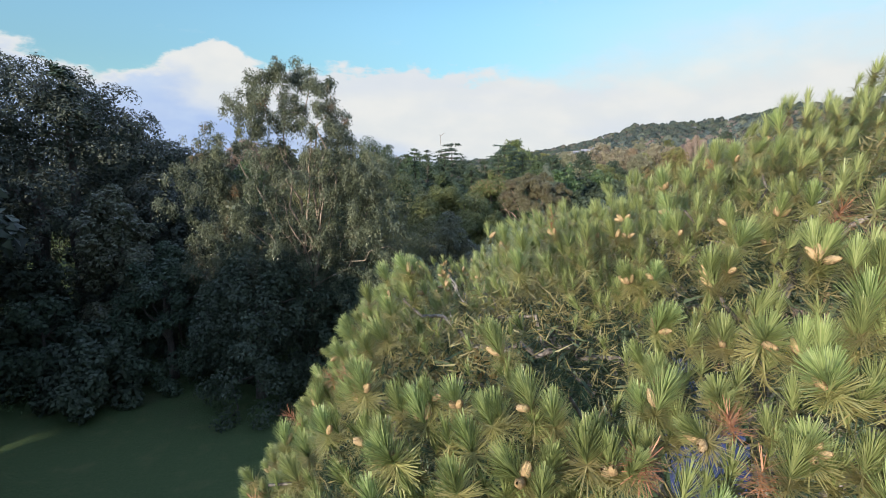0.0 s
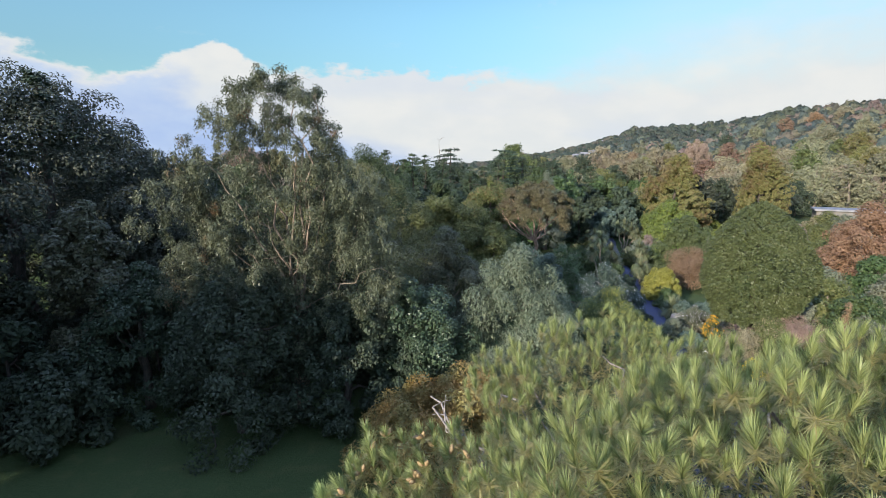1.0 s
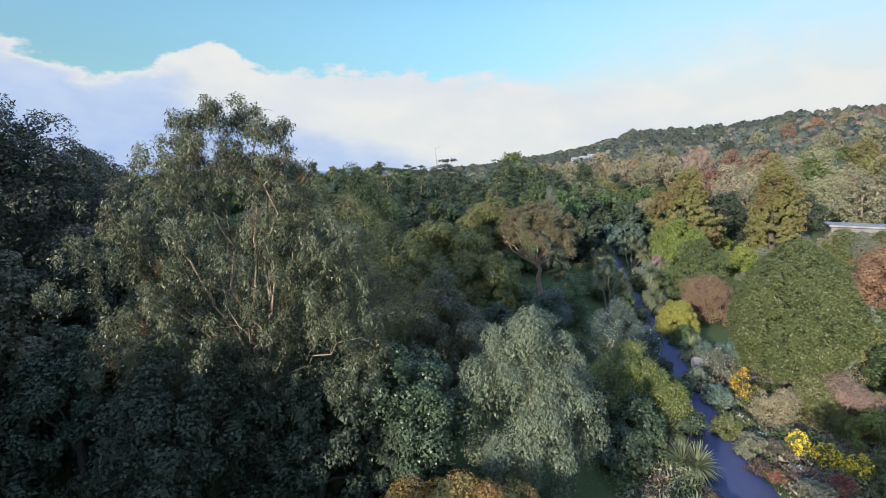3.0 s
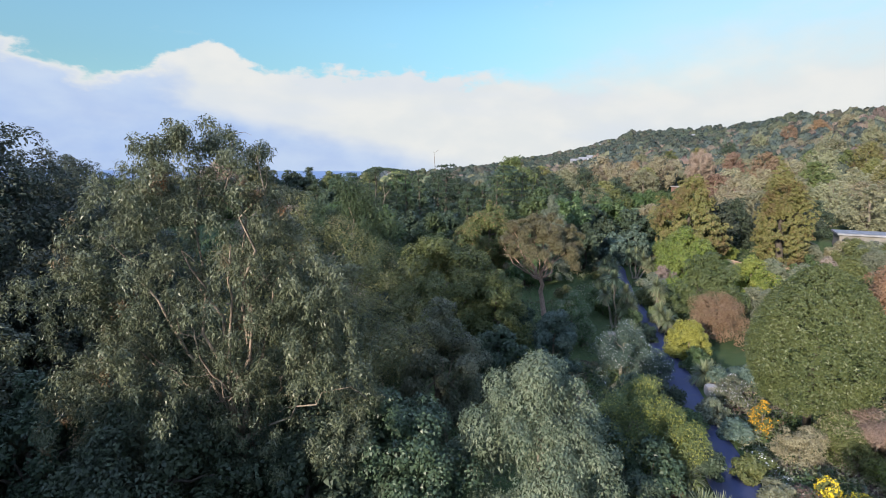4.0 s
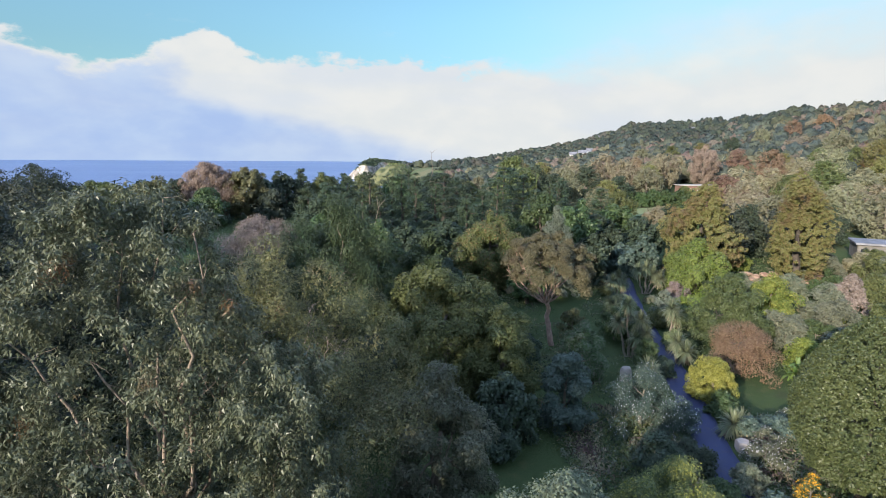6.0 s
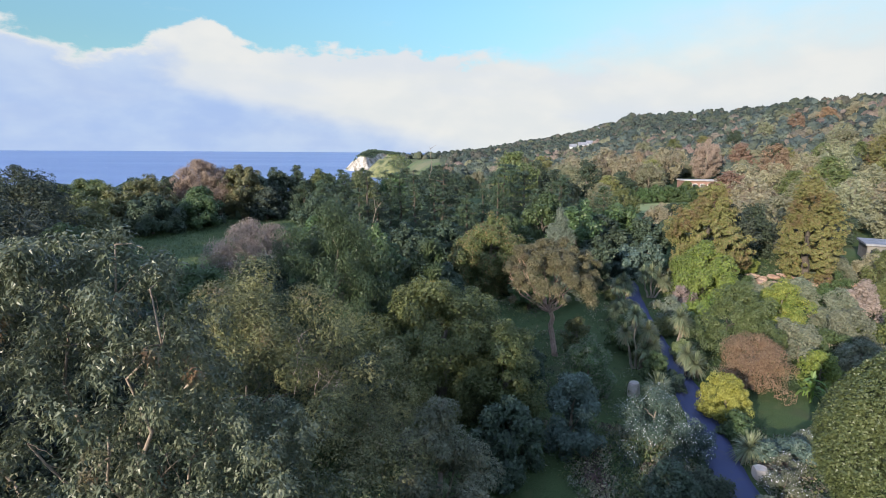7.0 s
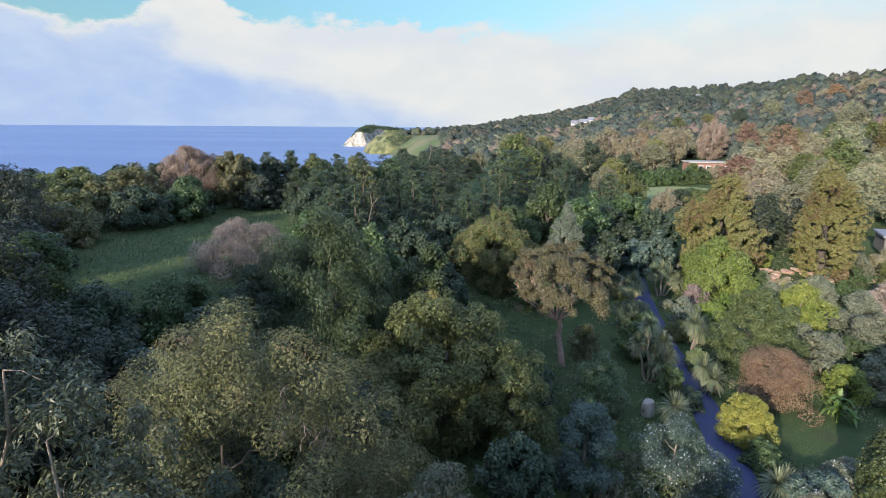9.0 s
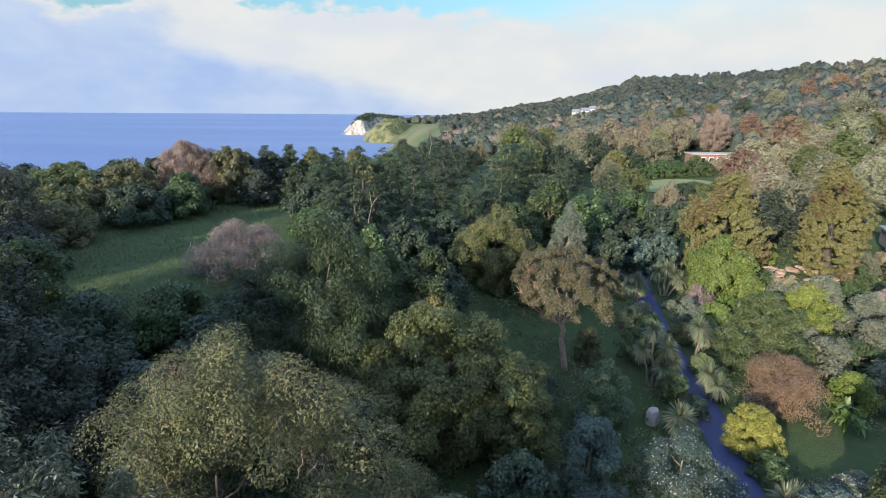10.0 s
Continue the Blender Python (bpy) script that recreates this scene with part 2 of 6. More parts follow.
LEAF = {
    "holm": leaf_material("holm_oak_leaf", (0.022, 0.029, 0.022), (0.038, 0.048, 0.032), (0.062, 0.074, 0.046), 0.6, 0.15),
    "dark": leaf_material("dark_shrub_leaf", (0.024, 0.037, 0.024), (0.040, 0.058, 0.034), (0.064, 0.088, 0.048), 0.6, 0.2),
    "gum": leaf_material("eucalyptus_leaf", (0.034, 0.043, 0.022), (0.074, 0.086, 0.038), (0.158, 0.165, 0.08), 0.4, 0.25, (0.20, 0.10, 0.058), (0.62, 0.74), 0.4),
    "laurel": leaf_material("laurel_leaf", (0.026, 0.048, 0.022), (0.048, 0.08, 0.035), (0.085, 0.125, 0.055), 0.4, 0.22),
    "blush": leaf_material("pale_pinkish_twig", (0.17, 0.12, 0.095), (0.25, 0.18, 0.14), (0.34, 0.26, 0.20), 0.7, 0.2),
    "silver": leaf_material("silver_leaf", (0.075, 0.11, 0.07), (0.125, 0.165, 0.105), (0.20, 0.235, 0.155), 0.5, 0.25, (0.21, 0.19, 0.07), (0.62, 0.76)),
    "green": leaf_material("green_leaf", (0.03, 0.058, 0.018), (0.06, 0.10, 0.028), (0.105, 0.145, 0.045), 0.45, 0.3),
    "bay": leaf_material("bay_leaf", (0.036, 0.058, 0.017), (0.066, 0.094, 0.026), (0.115, 0.142, 0.042), 0.45, 0.2),
    "olive": leaf_material("olive_green_leaf", (0.052, 0.07, 0.018), (0.098, 0.12, 0.032), (0.165, 0.175, 0.052), 0.5, 0.3),
    "lime": leaf_material("yellow_green_leaf", (0.085, 0.125, 0.02), (0.15, 0.19, 0.03), (0.24, 0.26, 0.05), 0.5, 0.35),
    "yellow": leaf_material("yellow_leaf", (0.16, 0.155, 0.022), (0.26, 0.25, 0.038), (0.36, 0.345, 0.075), 0.5, 0.35, (0.10, 0.13, 0.03), (0.5, 0.66), 0.6),
    "beech": leaf_material("turning_beech_leaf", (0.095, 0.102, 0.028), (0.16, 0.158, 0.042), (0.24, 0.22, 0.068), 0.55, 0.3, (0.17, 0.11, 0.06), (0.50, 0.64), 0.2),
    "copper_olive": leaf_material("browning_beech_leaf", (0.14, 0.085, 0.03), (0.20, 0.125, 0.045), (0.26, 0.18, 0.07), 0.55, 0.3),
    "copper": leaf_material("copper_leaf", (0.17, 0.10, 0.045), (0.24, 0.145, 0.065), (0.32, 0.21, 0.10), 0.55, 0.3),
    "rust": leaf_material("rust_and_green_leaf", (0.13, 0.105, 0.03), (0.21, 0.165, 0.046), (0.31, 0.24, 0.075), 0.5, 0.3, (0.30, 0.165, 0.06), (0.42, 0.58), 0.6),
    "pinkish": leaf_material("pinkish_brown_twig", (0.13, 0.085, 0.055), (0.19, 0.125, 0.082), (0.26, 0.18, 0.12), 0.7, 0.2),
    "mauve": leaf_material("mauve_twig", (0.13, 0.10, 0.09), (0.20, 0.15, 0.13), (0.28, 0.22, 0.19), 0.7, 0.15),
    "gold": leaf_material("golden_olive_leaf", (0.054, 0.064, 0.022), (0.106, 0.12, 0.038), (0.185, 0.17, 0.058), 0.5, 0.25, (0.19, 0.13, 0.085), (0.60, 0.72), 0.45),
    "cypress": leaf_material("pale_cypress_spray", (0.085, 0.11, 0.08), (0.135, 0.165, 0.12), (0.20, 0.23, 0.17), 0.6, 0.2),
    "needle_old": leaf_material("older_pine_needle", (0.17, 0.165, 0.06), (0.27, 0.26, 0.10), (0.38, 0.34, 0.16), 0.45, 0.4),
    "needle_tip": leaf_material("fresh_pine_needle", (0.165, 0.215, 0.075), (0.27, 0.325, 0.12), (0.40, 0.435, 0.20), 0.42, 0.42),
    # paler olive: the brightness of the sunlit slope is in the leaf colour
    "slope": leaf_material("sunlit_slope_leaf", (0.115, 0.122, 0.055), (0.19, 0.192, 0.09), (0.275, 0.268, 0.13), 0.55, 0.28, (0.20, 0.165, 0.10), (0.52, 0.68), 0.25),
    "willow": leaf_material("dark_willow_leaf", (0.022, 0.046, 0.014), (0.042, 0.072, 0.022), (0.08, 0.112, 0.036), 0.5, 0.25),
    "tan_pink": leaf_material("tan_pink_leaf", (0.12, 0.074, 0.042), (0.205, 0.135, 0.075), (0.32, 0.23, 0.135), 0.6, 0.25),
    "tan_wood": leaf_material("thin_tan_autumn_leaf", (0.145, 0.13, 0.078), (0.23, 0.205, 0.125), (0.33, 0.295, 0.19), 0.6, 0.25, (0.20, 0.15, 0.11), (0.5, 0.66), 0.3),
    "blue": leaf_material("blue_green_needle", (0.032, 0.056, 0.046), (0.056, 0.088, 0.07), (0.095, 0.13, 0.105), 0.5, 0.15),
    "cedar": leaf_material("cedar_needle", (0.016, 0.034, 0.02), (0.032, 0.058, 0.032), (0.06, 0.085, 0.045), 0.55, 0.12),
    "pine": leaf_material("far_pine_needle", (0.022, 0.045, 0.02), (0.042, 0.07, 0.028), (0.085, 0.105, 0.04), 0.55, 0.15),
    "sword": leaf_material("cordyline_blade", (0.085, 0.11, 0.06), (0.15, 0.18, 0.10), (0.25, 0.27, 0.16), 0.45, 0.25, (0.22, 0.19, 0.11), (0.55, 0.75), 0.9),
    "sword_green": leaf_material("yellow_green_strap_leaf", (0.08, 0.11, 0.03), (0.14, 0.17, 0.05), (0.22, 0.23, 0.09), 0.45, 0.3),
    "banana": leaf_material("banana_blade", (0.07, 0.125, 0.02), (0.115, 0.18, 0.03), (0.17, 0.23, 0.05), 0.4, 0.35),
    "grey": leaf_material("grey_green_leaf", (0.085, 0.10, 0.065), (0.13, 0.145, 0.095), (0.20, 0.205, 0.14), 0.55, 0.25),
    "needle": leaf_material("pine_needle", (0.145, 0.19, 0.066), (0.25, 0.30, 0.108), (0.39, 0.42, 0.185), 0.42, 0.42, patchy=0.7),
    "dead": leaf_material("dead_pine_needle", (0.20, 0.075, 0.035), (0.30, 0.13, 0.07), (0.42, 0.22, 0.13), 0.6, 0.2),
    "flower_yellow": leaf_material("yellow_petal", (0.62, 0.42, 0.01), (0.75, 0.55, 0.015), (0.80, 0.62, 0.05), 0.5, 0.3),
    "flower_orange": leaf_material("orange_petal", (0.55, 0.26, 0.01), (0.65, 0.34, 0.012), (0.72, 0.42, 0.03), 0.5, 0.3),
    "flower_red": leaf_material("red_petal", (0.13, 0.038, 0.035), (0.18, 0.055, 0.052), (0.25, 0.09, 0.08), 0.5, 0.3),
    "flower_white": leaf_material("white_petal", (0.55, 0.55, 0.56), (0.68, 0.68, 0.7), (0.78, 0.78, 0.8), 0.5, 0.3),
    "heather": leaf_material("purple_brown_leaf", (0.055, 0.036, 0.034), (0.09, 0.056, 0.05), (0.14, 0.092, 0.08), 0.5, 0.25),
    "flower_purple": leaf_material("purple_petal", (0.12, 0.06, 0.20), (0.18, 0.09, 0.28), (0.26, 0.15, 0.36), 0.5, 0.3),
}
BARK = bark_material("grey_brown_bark", (0.13, 0.105, 0.085), (0.22, 0.185, 0.15))
PALE_BARK = bark_material("pale_gum_bark", (0.17, 0.13, 0.10), (0.28, 0.225, 0.18))
PINK_BARK = bark_material("pinkish_bark", (0.24, 0.15, 0.12), (0.38, 0.27, 0.22))
DARK_BARK = bark_material("dark_bark", (0.05, 0.04, 0.033), (0.10, 0.08, 0.065))
PINE_BARK = bark_material("weathered_pine_bark", (0.12, 0.10, 0.09), (0.32, 0.28, 0.26), 8.0)
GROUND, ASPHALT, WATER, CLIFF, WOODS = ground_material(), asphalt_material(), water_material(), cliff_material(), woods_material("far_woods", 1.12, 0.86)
# lighter copy of the woods colour: the lower slope's sunlight is painted in
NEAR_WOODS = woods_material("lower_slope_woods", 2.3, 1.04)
STONE = plain_material("pale_stone", (0.34, 0.29, 0.26), (0.46, 0.41, 0.37), 3.0, 0.85)
TERRACOTTA = plain_material("reddish_rock", (0.34, 0.20, 0.14), (0.46, 0.33, 0.26), 1.5, 0.9, 0.6)
WHITE_WALL = plain_material("white_render", (0.72, 0.71, 0.68), (0.80, 0.79, 0.76), 1.0, 0.8)
BRICK_WALL = plain_material("red_brick_wall", (0.24, 0.13, 0.10), (0.30, 0.18, 0.14), 2.0, 0.85)
CLADDING = plain_material("grey_timber_cladding", (0.13, 0.12, 0.11), (0.19, 0.175, 0.16), 2.0, 0.8)
PALE_ROOF = plain_material("pale_flat_roof", (0.32, 0.29, 0.27), (0.42, 0.39, 0.36), 1.5, 0.8)
TWIG = bark_material("pinkish_grey_twig", (0.26, 0.19, 0.17), (0.38, 0.30, 0.27))
ROOF = plain_material("grey_slate", (0.16, 0.16, 0.18), (0.26, 0.26, 0.29), 2.0, 0.6)
DARK_GLASS = plain_material("dark_glazing", (0.02, 0.025, 0.03), (0.04, 0.045, 0.05), 1.0, 0.15, 0.0)
CONE = plain_material("pine_cone", (0.32, 0.21, 0.11), (0.48, 0.35, 0.19), 30.0, 0.7, 0.8)


# ---- mesh tools ----

def smooth(a, b, v):
    t = np.clip((np.asarray(v, float) - a) / (b - a), 0, 1)
    return t * t * (3 - 2 * t)


def mesh_of(name, verts, loops, sides, mats, slots=None, rounded=False):
    """A mesh from numpy arrays: vertices, a flat run of corner numbers, and the corners of each face (one number or an array)."""
    verts, loops = np.asarray(verts, np.float32), np.asarray(loops, np.int32).ravel()
    count = len(loops) // sides
    data = bpy.data.meshes.new(name)
    data.vertices.add(len(verts))
    data.vertices.foreach_set("co", verts.ravel())
    data.loops.add(len(loops))
    data.loops.foreach_set("vertex_index", loops)
    data.polygons.add(count)
    data.polygons.foreach_set("loop_start", np.arange(0, count * sides, sides, dtype=np.int32))
    for mat in mats:
        data.materials.append(mat)
    if slots is not None:
        data.polygons.foreach_set("material_index", np.asarray(slots, np.int32))
    if rounded:
        data.polygons.foreach_set("use_smooth", np.ones(count, bool))
    data.update(calc_edges=True)
    return data


def piece(name, data, parent=None, label="", at=None):
    ob = new(name, data)
    ob.parent = parent
    if at is not None:
        ob.matrix_basis = at
    if label:
        tagged(ob, label)
    return ob


def part(name, bm, mat, parent, label=""):
    data = bpy.data.meshes.new(name)
    bm.to_mesh(data)
    bm.free()
    data.materials.append(mat)
    return piece(name, data, parent, label)


def thing(name, label, category, at, group="", kind=""):
    ob = new(name)
    ob.empty_display_size = 0.5
    ob.matrix_basis = at
    return tagged(ob, label, category, group, kind)


def unit(v):
    return v / np.maximum(np.linalg.norm(v, axis=-1, keepdims=True), 1e-9)


def leaf_arrays(rng, places, outward, length, width, droop=0.3, lift=0.4, wild=0.8, fold=0.18):
    """One three-cornered blade at each place. droop: how far the blades hang; lift: how far they face the sky."""
    n = len(places)
    face = unit(outward + lift * np.array([0, 0, 1.0]) + wild * rng.normal(size=(n, 3)) * 0.6)
    along = rng.normal(size=(n, 3)) + outward * 0.6
    along[:, 2] -= droop * 2.2
    along = unit(along - face * (along * face).sum(1, keepdims=True))
    across = np.cross(face, along)
    size = rng.uniform(0.65, 1.25, (n, 1))
    a, b, h = along * length * size, across * width * size * 0.62, face * width * size * fold
    verts = np.stack([places + b + h, places + a, places - b - h + a * 0.12], 1).reshape(-1, 3)
    return verts, np.arange(3 * n).reshape(n, 3)


def sphere_ways(rng, n, up=0.0):
    v = rng.normal(size=(n, 3))
    v[:, 2] += up
    return unit(v)


def blob_leaves(rng, blobs, total, centre, shell=(0.72, 1.06), up=0.35):
    """Places and outward ways for leaves on blobs (rows x, y, z, r), more of them away from the crown's centre."""
    share = blobs[:, 3] ** 2
    which = rng.choice(len(blobs), total, p=share / share.sum())
    b = blobs[which]
    out = unit(b[:, :3] - centre)
    way = unit(sphere_ways(rng, total) + out * 0.55 + np.array([0, 0, up]))
    places = b[:, :3] + way * (b[:, 3:] * rng.uniform(*shell, (total, 1)))
    return places, way


def tube(points, radii, sides=6):
    """A round limb along points: vertices and four-cornered faces."""
    points, radii = np.asarray(points, float), np.asarray(radii, float)
    way = unit(np.gradient(points, axis=0))
    ref = np.where(np.abs(way[:, 2:3]) > 0.9, np.array([[1.0, 0, 0]]), np.array([[0, 0, 1.0]]))
    a = unit(np.cross(way, ref))
    b = np.cross(way, a)
    turn = np.arange(sides) * 2 * np.pi / sides
    ring = points[:, None] + radii[:, None, None] * (np.cos(turn)[None, :, None] * a[:, None] + np.sin(turn)[None, :, None] * b[:, None])
    n = len(points)
    i, j = np.meshgrid(np.arange(n - 1), np.arange(sides), indexing="ij")
    k = (j + 1) % sides
    faces = np.stack([i * sides + j, i * sides + k, (i + 1) * sides + k, (i + 1) * sides + j], -1).reshape(-1, 4)
    return ring.reshape(-1, 3), faces


def joined(groups):
    verts, faces, base = [], [], 0
    for v, f in groups:
        verts.append(v)
        faces.append(np.asarray(f) + base)
        base += len(v)
    return np.concatenate(verts), np.concatenate(faces)


def bent(rng, start, end, steps=6, sag=0.0, wander=0.06):
    t = np.linspace(0, 1, steps)[:, None]
    span = np.linalg.norm(np.subtract(end, start))
    p = np.asarray(start) * (1 - t) + np.asarray(end) * t
    p[:, 2] += (sag * span * np.sin(np.pi * t))[:, 0]
    p[1:-1] += rng.normal(size=(steps - 2, 3)) * wander * span
    return p


def add_limb(rng, parent, start, end, r0, r1, bark, steps=6, sag=0.08, twigs=0, sides=5, wander=0.05, name="limb", reach=0.7):
    """A bent limb as a part, with its twigs as parts of it."""
    path = bent(rng, start, end, steps, sag, wander)
    ob = piece(name, mesh_of(name, *tube(path, np.linspace(r0, r1, steps), sides), 4, [bark], rounded=True), parent)
    for _ in range(twigs):
        k = rng.integers(steps // 2, steps)
        go = path[k] + sphere_ways(rng, 1, 0.2)[0] * reach * rng.uniform(0.5, 1.0)
        go[2] = min(go[2], path[-1][2] + 0.1)
        piece("twig", mesh_of("twig", *tube(bent(rng, path[k], go, 5, 0.05, 0.05), np.linspace(r1 * 0.9, r1 * 0.25, 5), 4), 4, [bark], rounded=True), ob)
    return ob


def crown_blobs(rng, shape, top, bottom, radius, count, size, rough=1.0):
    """Sub-crowns over an envelope. shape: radius at a height from 0 (bottom) to 1 (top), as a share of the widest."""
    rows = []
    while len(rows) < count:
        h = rng.uniform(0, 1) ** 0.85
        wide = shape(h)
        if rng.uniform() > wide + 0.12:
            continue
        turn, out = rng.uniform(0, 2 * np.pi), rng.uniform(0.35, 1.0) ** 0.6
        out *= 1.0 + 0.42 * rough * noise.noise(Vector((math.cos(turn) * 1.6 + top * 3.7, math.sin(turn) * 1.6 + radius * 5.1, h * 2.6)))
        r = size * rng.uniform(0.7, 1.35)
        far = max(wide * radius * out - r * 0.45, 0)
        rows.append((math.cos(turn) * far, math.sin(turn) * far, bottom + (top - bottom) * h * (1.0 + 0.16 * rough * noise.noise(Vector((math.cos(turn) * far * 2.2 / radius, math.sin(turn) * far * 2.2 / radius, top * 7.3)))) - r * 0.5 * h, r))
    return np.array(rows)


def round_shape(h):
    return math.sqrt(max(0.0, 1 - (1.9 * (h - 0.42)) ** 2)) if h > 0.42 else 0.62 + 0.38 * h / 0.42


def cone_shape(h):
    return min(1.0, 1.25 * (1 - h) ** 0.72) if h > 0.22 else 0.88 + 0.12 * h / 0.22


def column_shape(h):
    return min(1.0, 1.5 * (1 - h) ** 0.6, 0.55 + 1.6 * h)


def beech_shape(h):
    return min(1.0, 1.45 * (1 - h) ** 0.55) * (0.8 + 0.2 * min(h / 0.3, 1.0))


def mound_shape(h):
    return max(0.0, 1 - h ** 1.9) ** 0.6


def dome_shape(h):
    return math.sqrt(max(0.0, 1 - h ** 2.2))


def broad_shape(h):
    return (max(0.0, 1 - h ** 3.4)) ** 0.5


def tree_at(name, label, category, x, y, top, radius, leaf, seed, low=0.15, shape=round_shape, leaves=9000, size=(0.3, 0.2),
            blobs=46, blob=0.26, droop=0.3, lift=0.4, bark=None, limbs=6, trunk=0.035, group="", z=None, turn=0.0, inner=0.30, base=None, extra=None, hang=0.0, twigs=0, fine=1.35, rough=1.0):
    """A tree or shrub of its own: tapered trunk, limbs and a crown of single leaves in uneven sub-crowns."""
    rng = np.random.default_rng(seed)
    leaves = int(leaves * fine)
    blobs, blob = int(blobs * 1.9), blob * 0.76
    size = (size[0] * 0.95 * fine ** -0.5, size[1] * 0.88 * fine ** -0.5)
    ground_z = ground(x, y) if z is None else z
    height = top - ground_z
    ob = thing(name, label, category, pose(x, y, ground_z, 0, 0, turn), group)
    bark = bark or BARK
    bottom = height * low
    rows = crown_blobs(rng, shape, height * 0.985, bottom, radius, blobs, radius * blob, rough)
    centre = np.array([0, 0, bottom + (height - bottom) * 0.4])
    places, way = blob_leaves(rng, rows, leaves, centre)
    n_in = int(leaves * inner)
    deep = rng.integers(0, len(rows), n_in)
    in_way = sphere_ways(rng, n_in)
    in_places = rows[deep, :3] * np.array([0.86, 0.86, 0.97]) + in_way * rows[deep, 3:] * 0.62
    places, way = np.concatenate([places, in_places]), np.concatenate([way, in_way])
    if hang:
        places[:, 2] -= rng.exponential(hang, len(places))
    places[:, 2] = np.maximum(places[:, 2], 0.12)
    v, f = leaf_arrays(rng, places, way, size[0], size[1], droop, lift)
    deep_v = v.reshape(-1, 3, 3)[leaves:]                        # broader sprays fill the inside
    deep_v += (deep_v - deep_v.mean(1, keepdims=True)) * 0.7
    mats = [LEAF[leaf]]
    slots = None
    if extra:
        mats.append(LEAF[extra[0]])
        slots = (rng.uniform(size=len(places)) < extra[1]) & (np.arange(len(places)) < leaves)
    v[:, 2] = np.maximum(v[:, 2], 0.04)
    piece("crown", mesh_of("crown", v, f, 3, mats, slots), ob)
    stem = max(height * trunk, 0.05)
    goal = np.array([rng.normal() * 0.05 * radius, rng.normal() * 0.05 * radius, bottom + (height - bottom) * 0.62])
    path = bent(rng, (0, 0, -0.15), goal, 8, 0, 0.012)
    piece("trunk", mesh_of("trunk", *tube(path, stem * np.linspace(1.15, 0.35, 8) ** 1.1, 8), 4, [bark], rounded=True), ob)
    order = rng.permutation(len(rows))[:limbs]
    for k in order:
        start = path[rng.integers(3, 7)]
        add_limb(rng, ob, start, rows[k, :3] * np.array([0.85, 0.85, 0.97]), stem * 0.36, stem * 0.08, bark, twigs=twigs)
    return ob


def bush_at(name, label, x, y, top, radius, leaf, seed, leaves=3500, size=(0.22, 0.13), category="shrub", **more):
    values = dict(low=0.06, shape=dome_shape, blobs=26, blob=0.3, limbs=3, trunk=0.03)
    values.update(more)
    return tree_at(name, label, category, x, y, top, radius, leaf, seed, leaves=leaves, size=size, **values)


def conifer_at(name, label, x, y, top, radius, leaf, seed, tiers=13, leaves=9000, size=(0.5, 0.16), flat=0.12, low=0.12, bark=None,
               category="conifer", group="", spread=None, gap=0.0):
    """A cedar, pine or spruce: tiers of level boughs with needle sprays along them."""
    rng = np.random.default_rng(seed)
    gz = ground(x, y)
    height = top - gz
    ob = thing(name, label, category, pose(x, y, gz), group)
    bark = bark or DARK_BARK
    spread = spread or (lambda h: (1 - h) ** 0.75)
    path = bent(rng, (0, 0, -0.15), (rng.normal() * 0.1, rng.normal() * 0.1, height * 0.97), 9, 0, 0.006)
    stem = height * 0.024 + 0.04
    piece("trunk", mesh_of("trunk", *tube(path, stem * np.linspace(1.1, 0.12, 9), 7), 4, [bark], rounded=True), ob)
    spots, ways, boughs = [], [], []
    level = 0.36 if flat < 0.1 else 0.6
    for k in range(tiers):
        h = low + (1 - low) * (k + rng.uniform(-0.35, 0.35)) / tiers
        reach = radius * spread(max(min((h - low) / (1 - low), 1), 0)) + 0.06 * radius
        for _ in range(rng.integers(5, 9)):
            if rng.uniform() < gap:
                continue
            turn, r = rng.uniform(0, 2 * np.pi), reach * rng.uniform(0.55, 1.2)
            start = np.array([0, 0, height * h])
            end = start + np.array([math.cos(turn) * r, math.sin(turn) * r, r * (rng.uniform(-0.15, 0.12) if level < 0.5 else rng.uniform(-0.05, 0.4))])
            boughs.append((start, end, stem * 0.3))
            clumps = 3 + int(1.5 * r)
            n = max(9, int(leaves * r / (radius * tiers * 4.6 * clumps)))
            side = np.array([-math.sin(turn), math.cos(turn), 0])
            for t in rng.uniform(0.25, 1.05, clumps):
                middle = start + (end - start) * t + side * rng.uniform(-1, 1) * r * 0.3 * (1.2 - 0.7 * t)
                wide = (0.28 + 0.10 * r) * rng.uniform(0.7, 1.25)
                ball = sphere_ways(rng, n, 0.3)
                spots.append(middle + ball * np.array([1, 1, level]) * wide * rng.uniform(0.3, 1.0, (n, 1)))
                ways.append(unit(ball * 0.8 + np.array([0, 0, 0.7]) + (end - start) / max(r, 0.1) * 0.3))
    places, way = np.concatenate(spots), np.concatenate(ways)
    v, f = leaf_arrays(rng, places, way, size[0], size[1], 0.05, 0.5, 0.6)
    piece("crown", mesh_of("crown", v, f, 3, [LEAF[leaf]]), ob)
    for k in rng.permutation(len(boughs))[:7]:
        a, b, r = boughs[k]
        add_limb(rng, ob, a, b, r, r * 0.25, bark, 5, 0.02)
    return ob


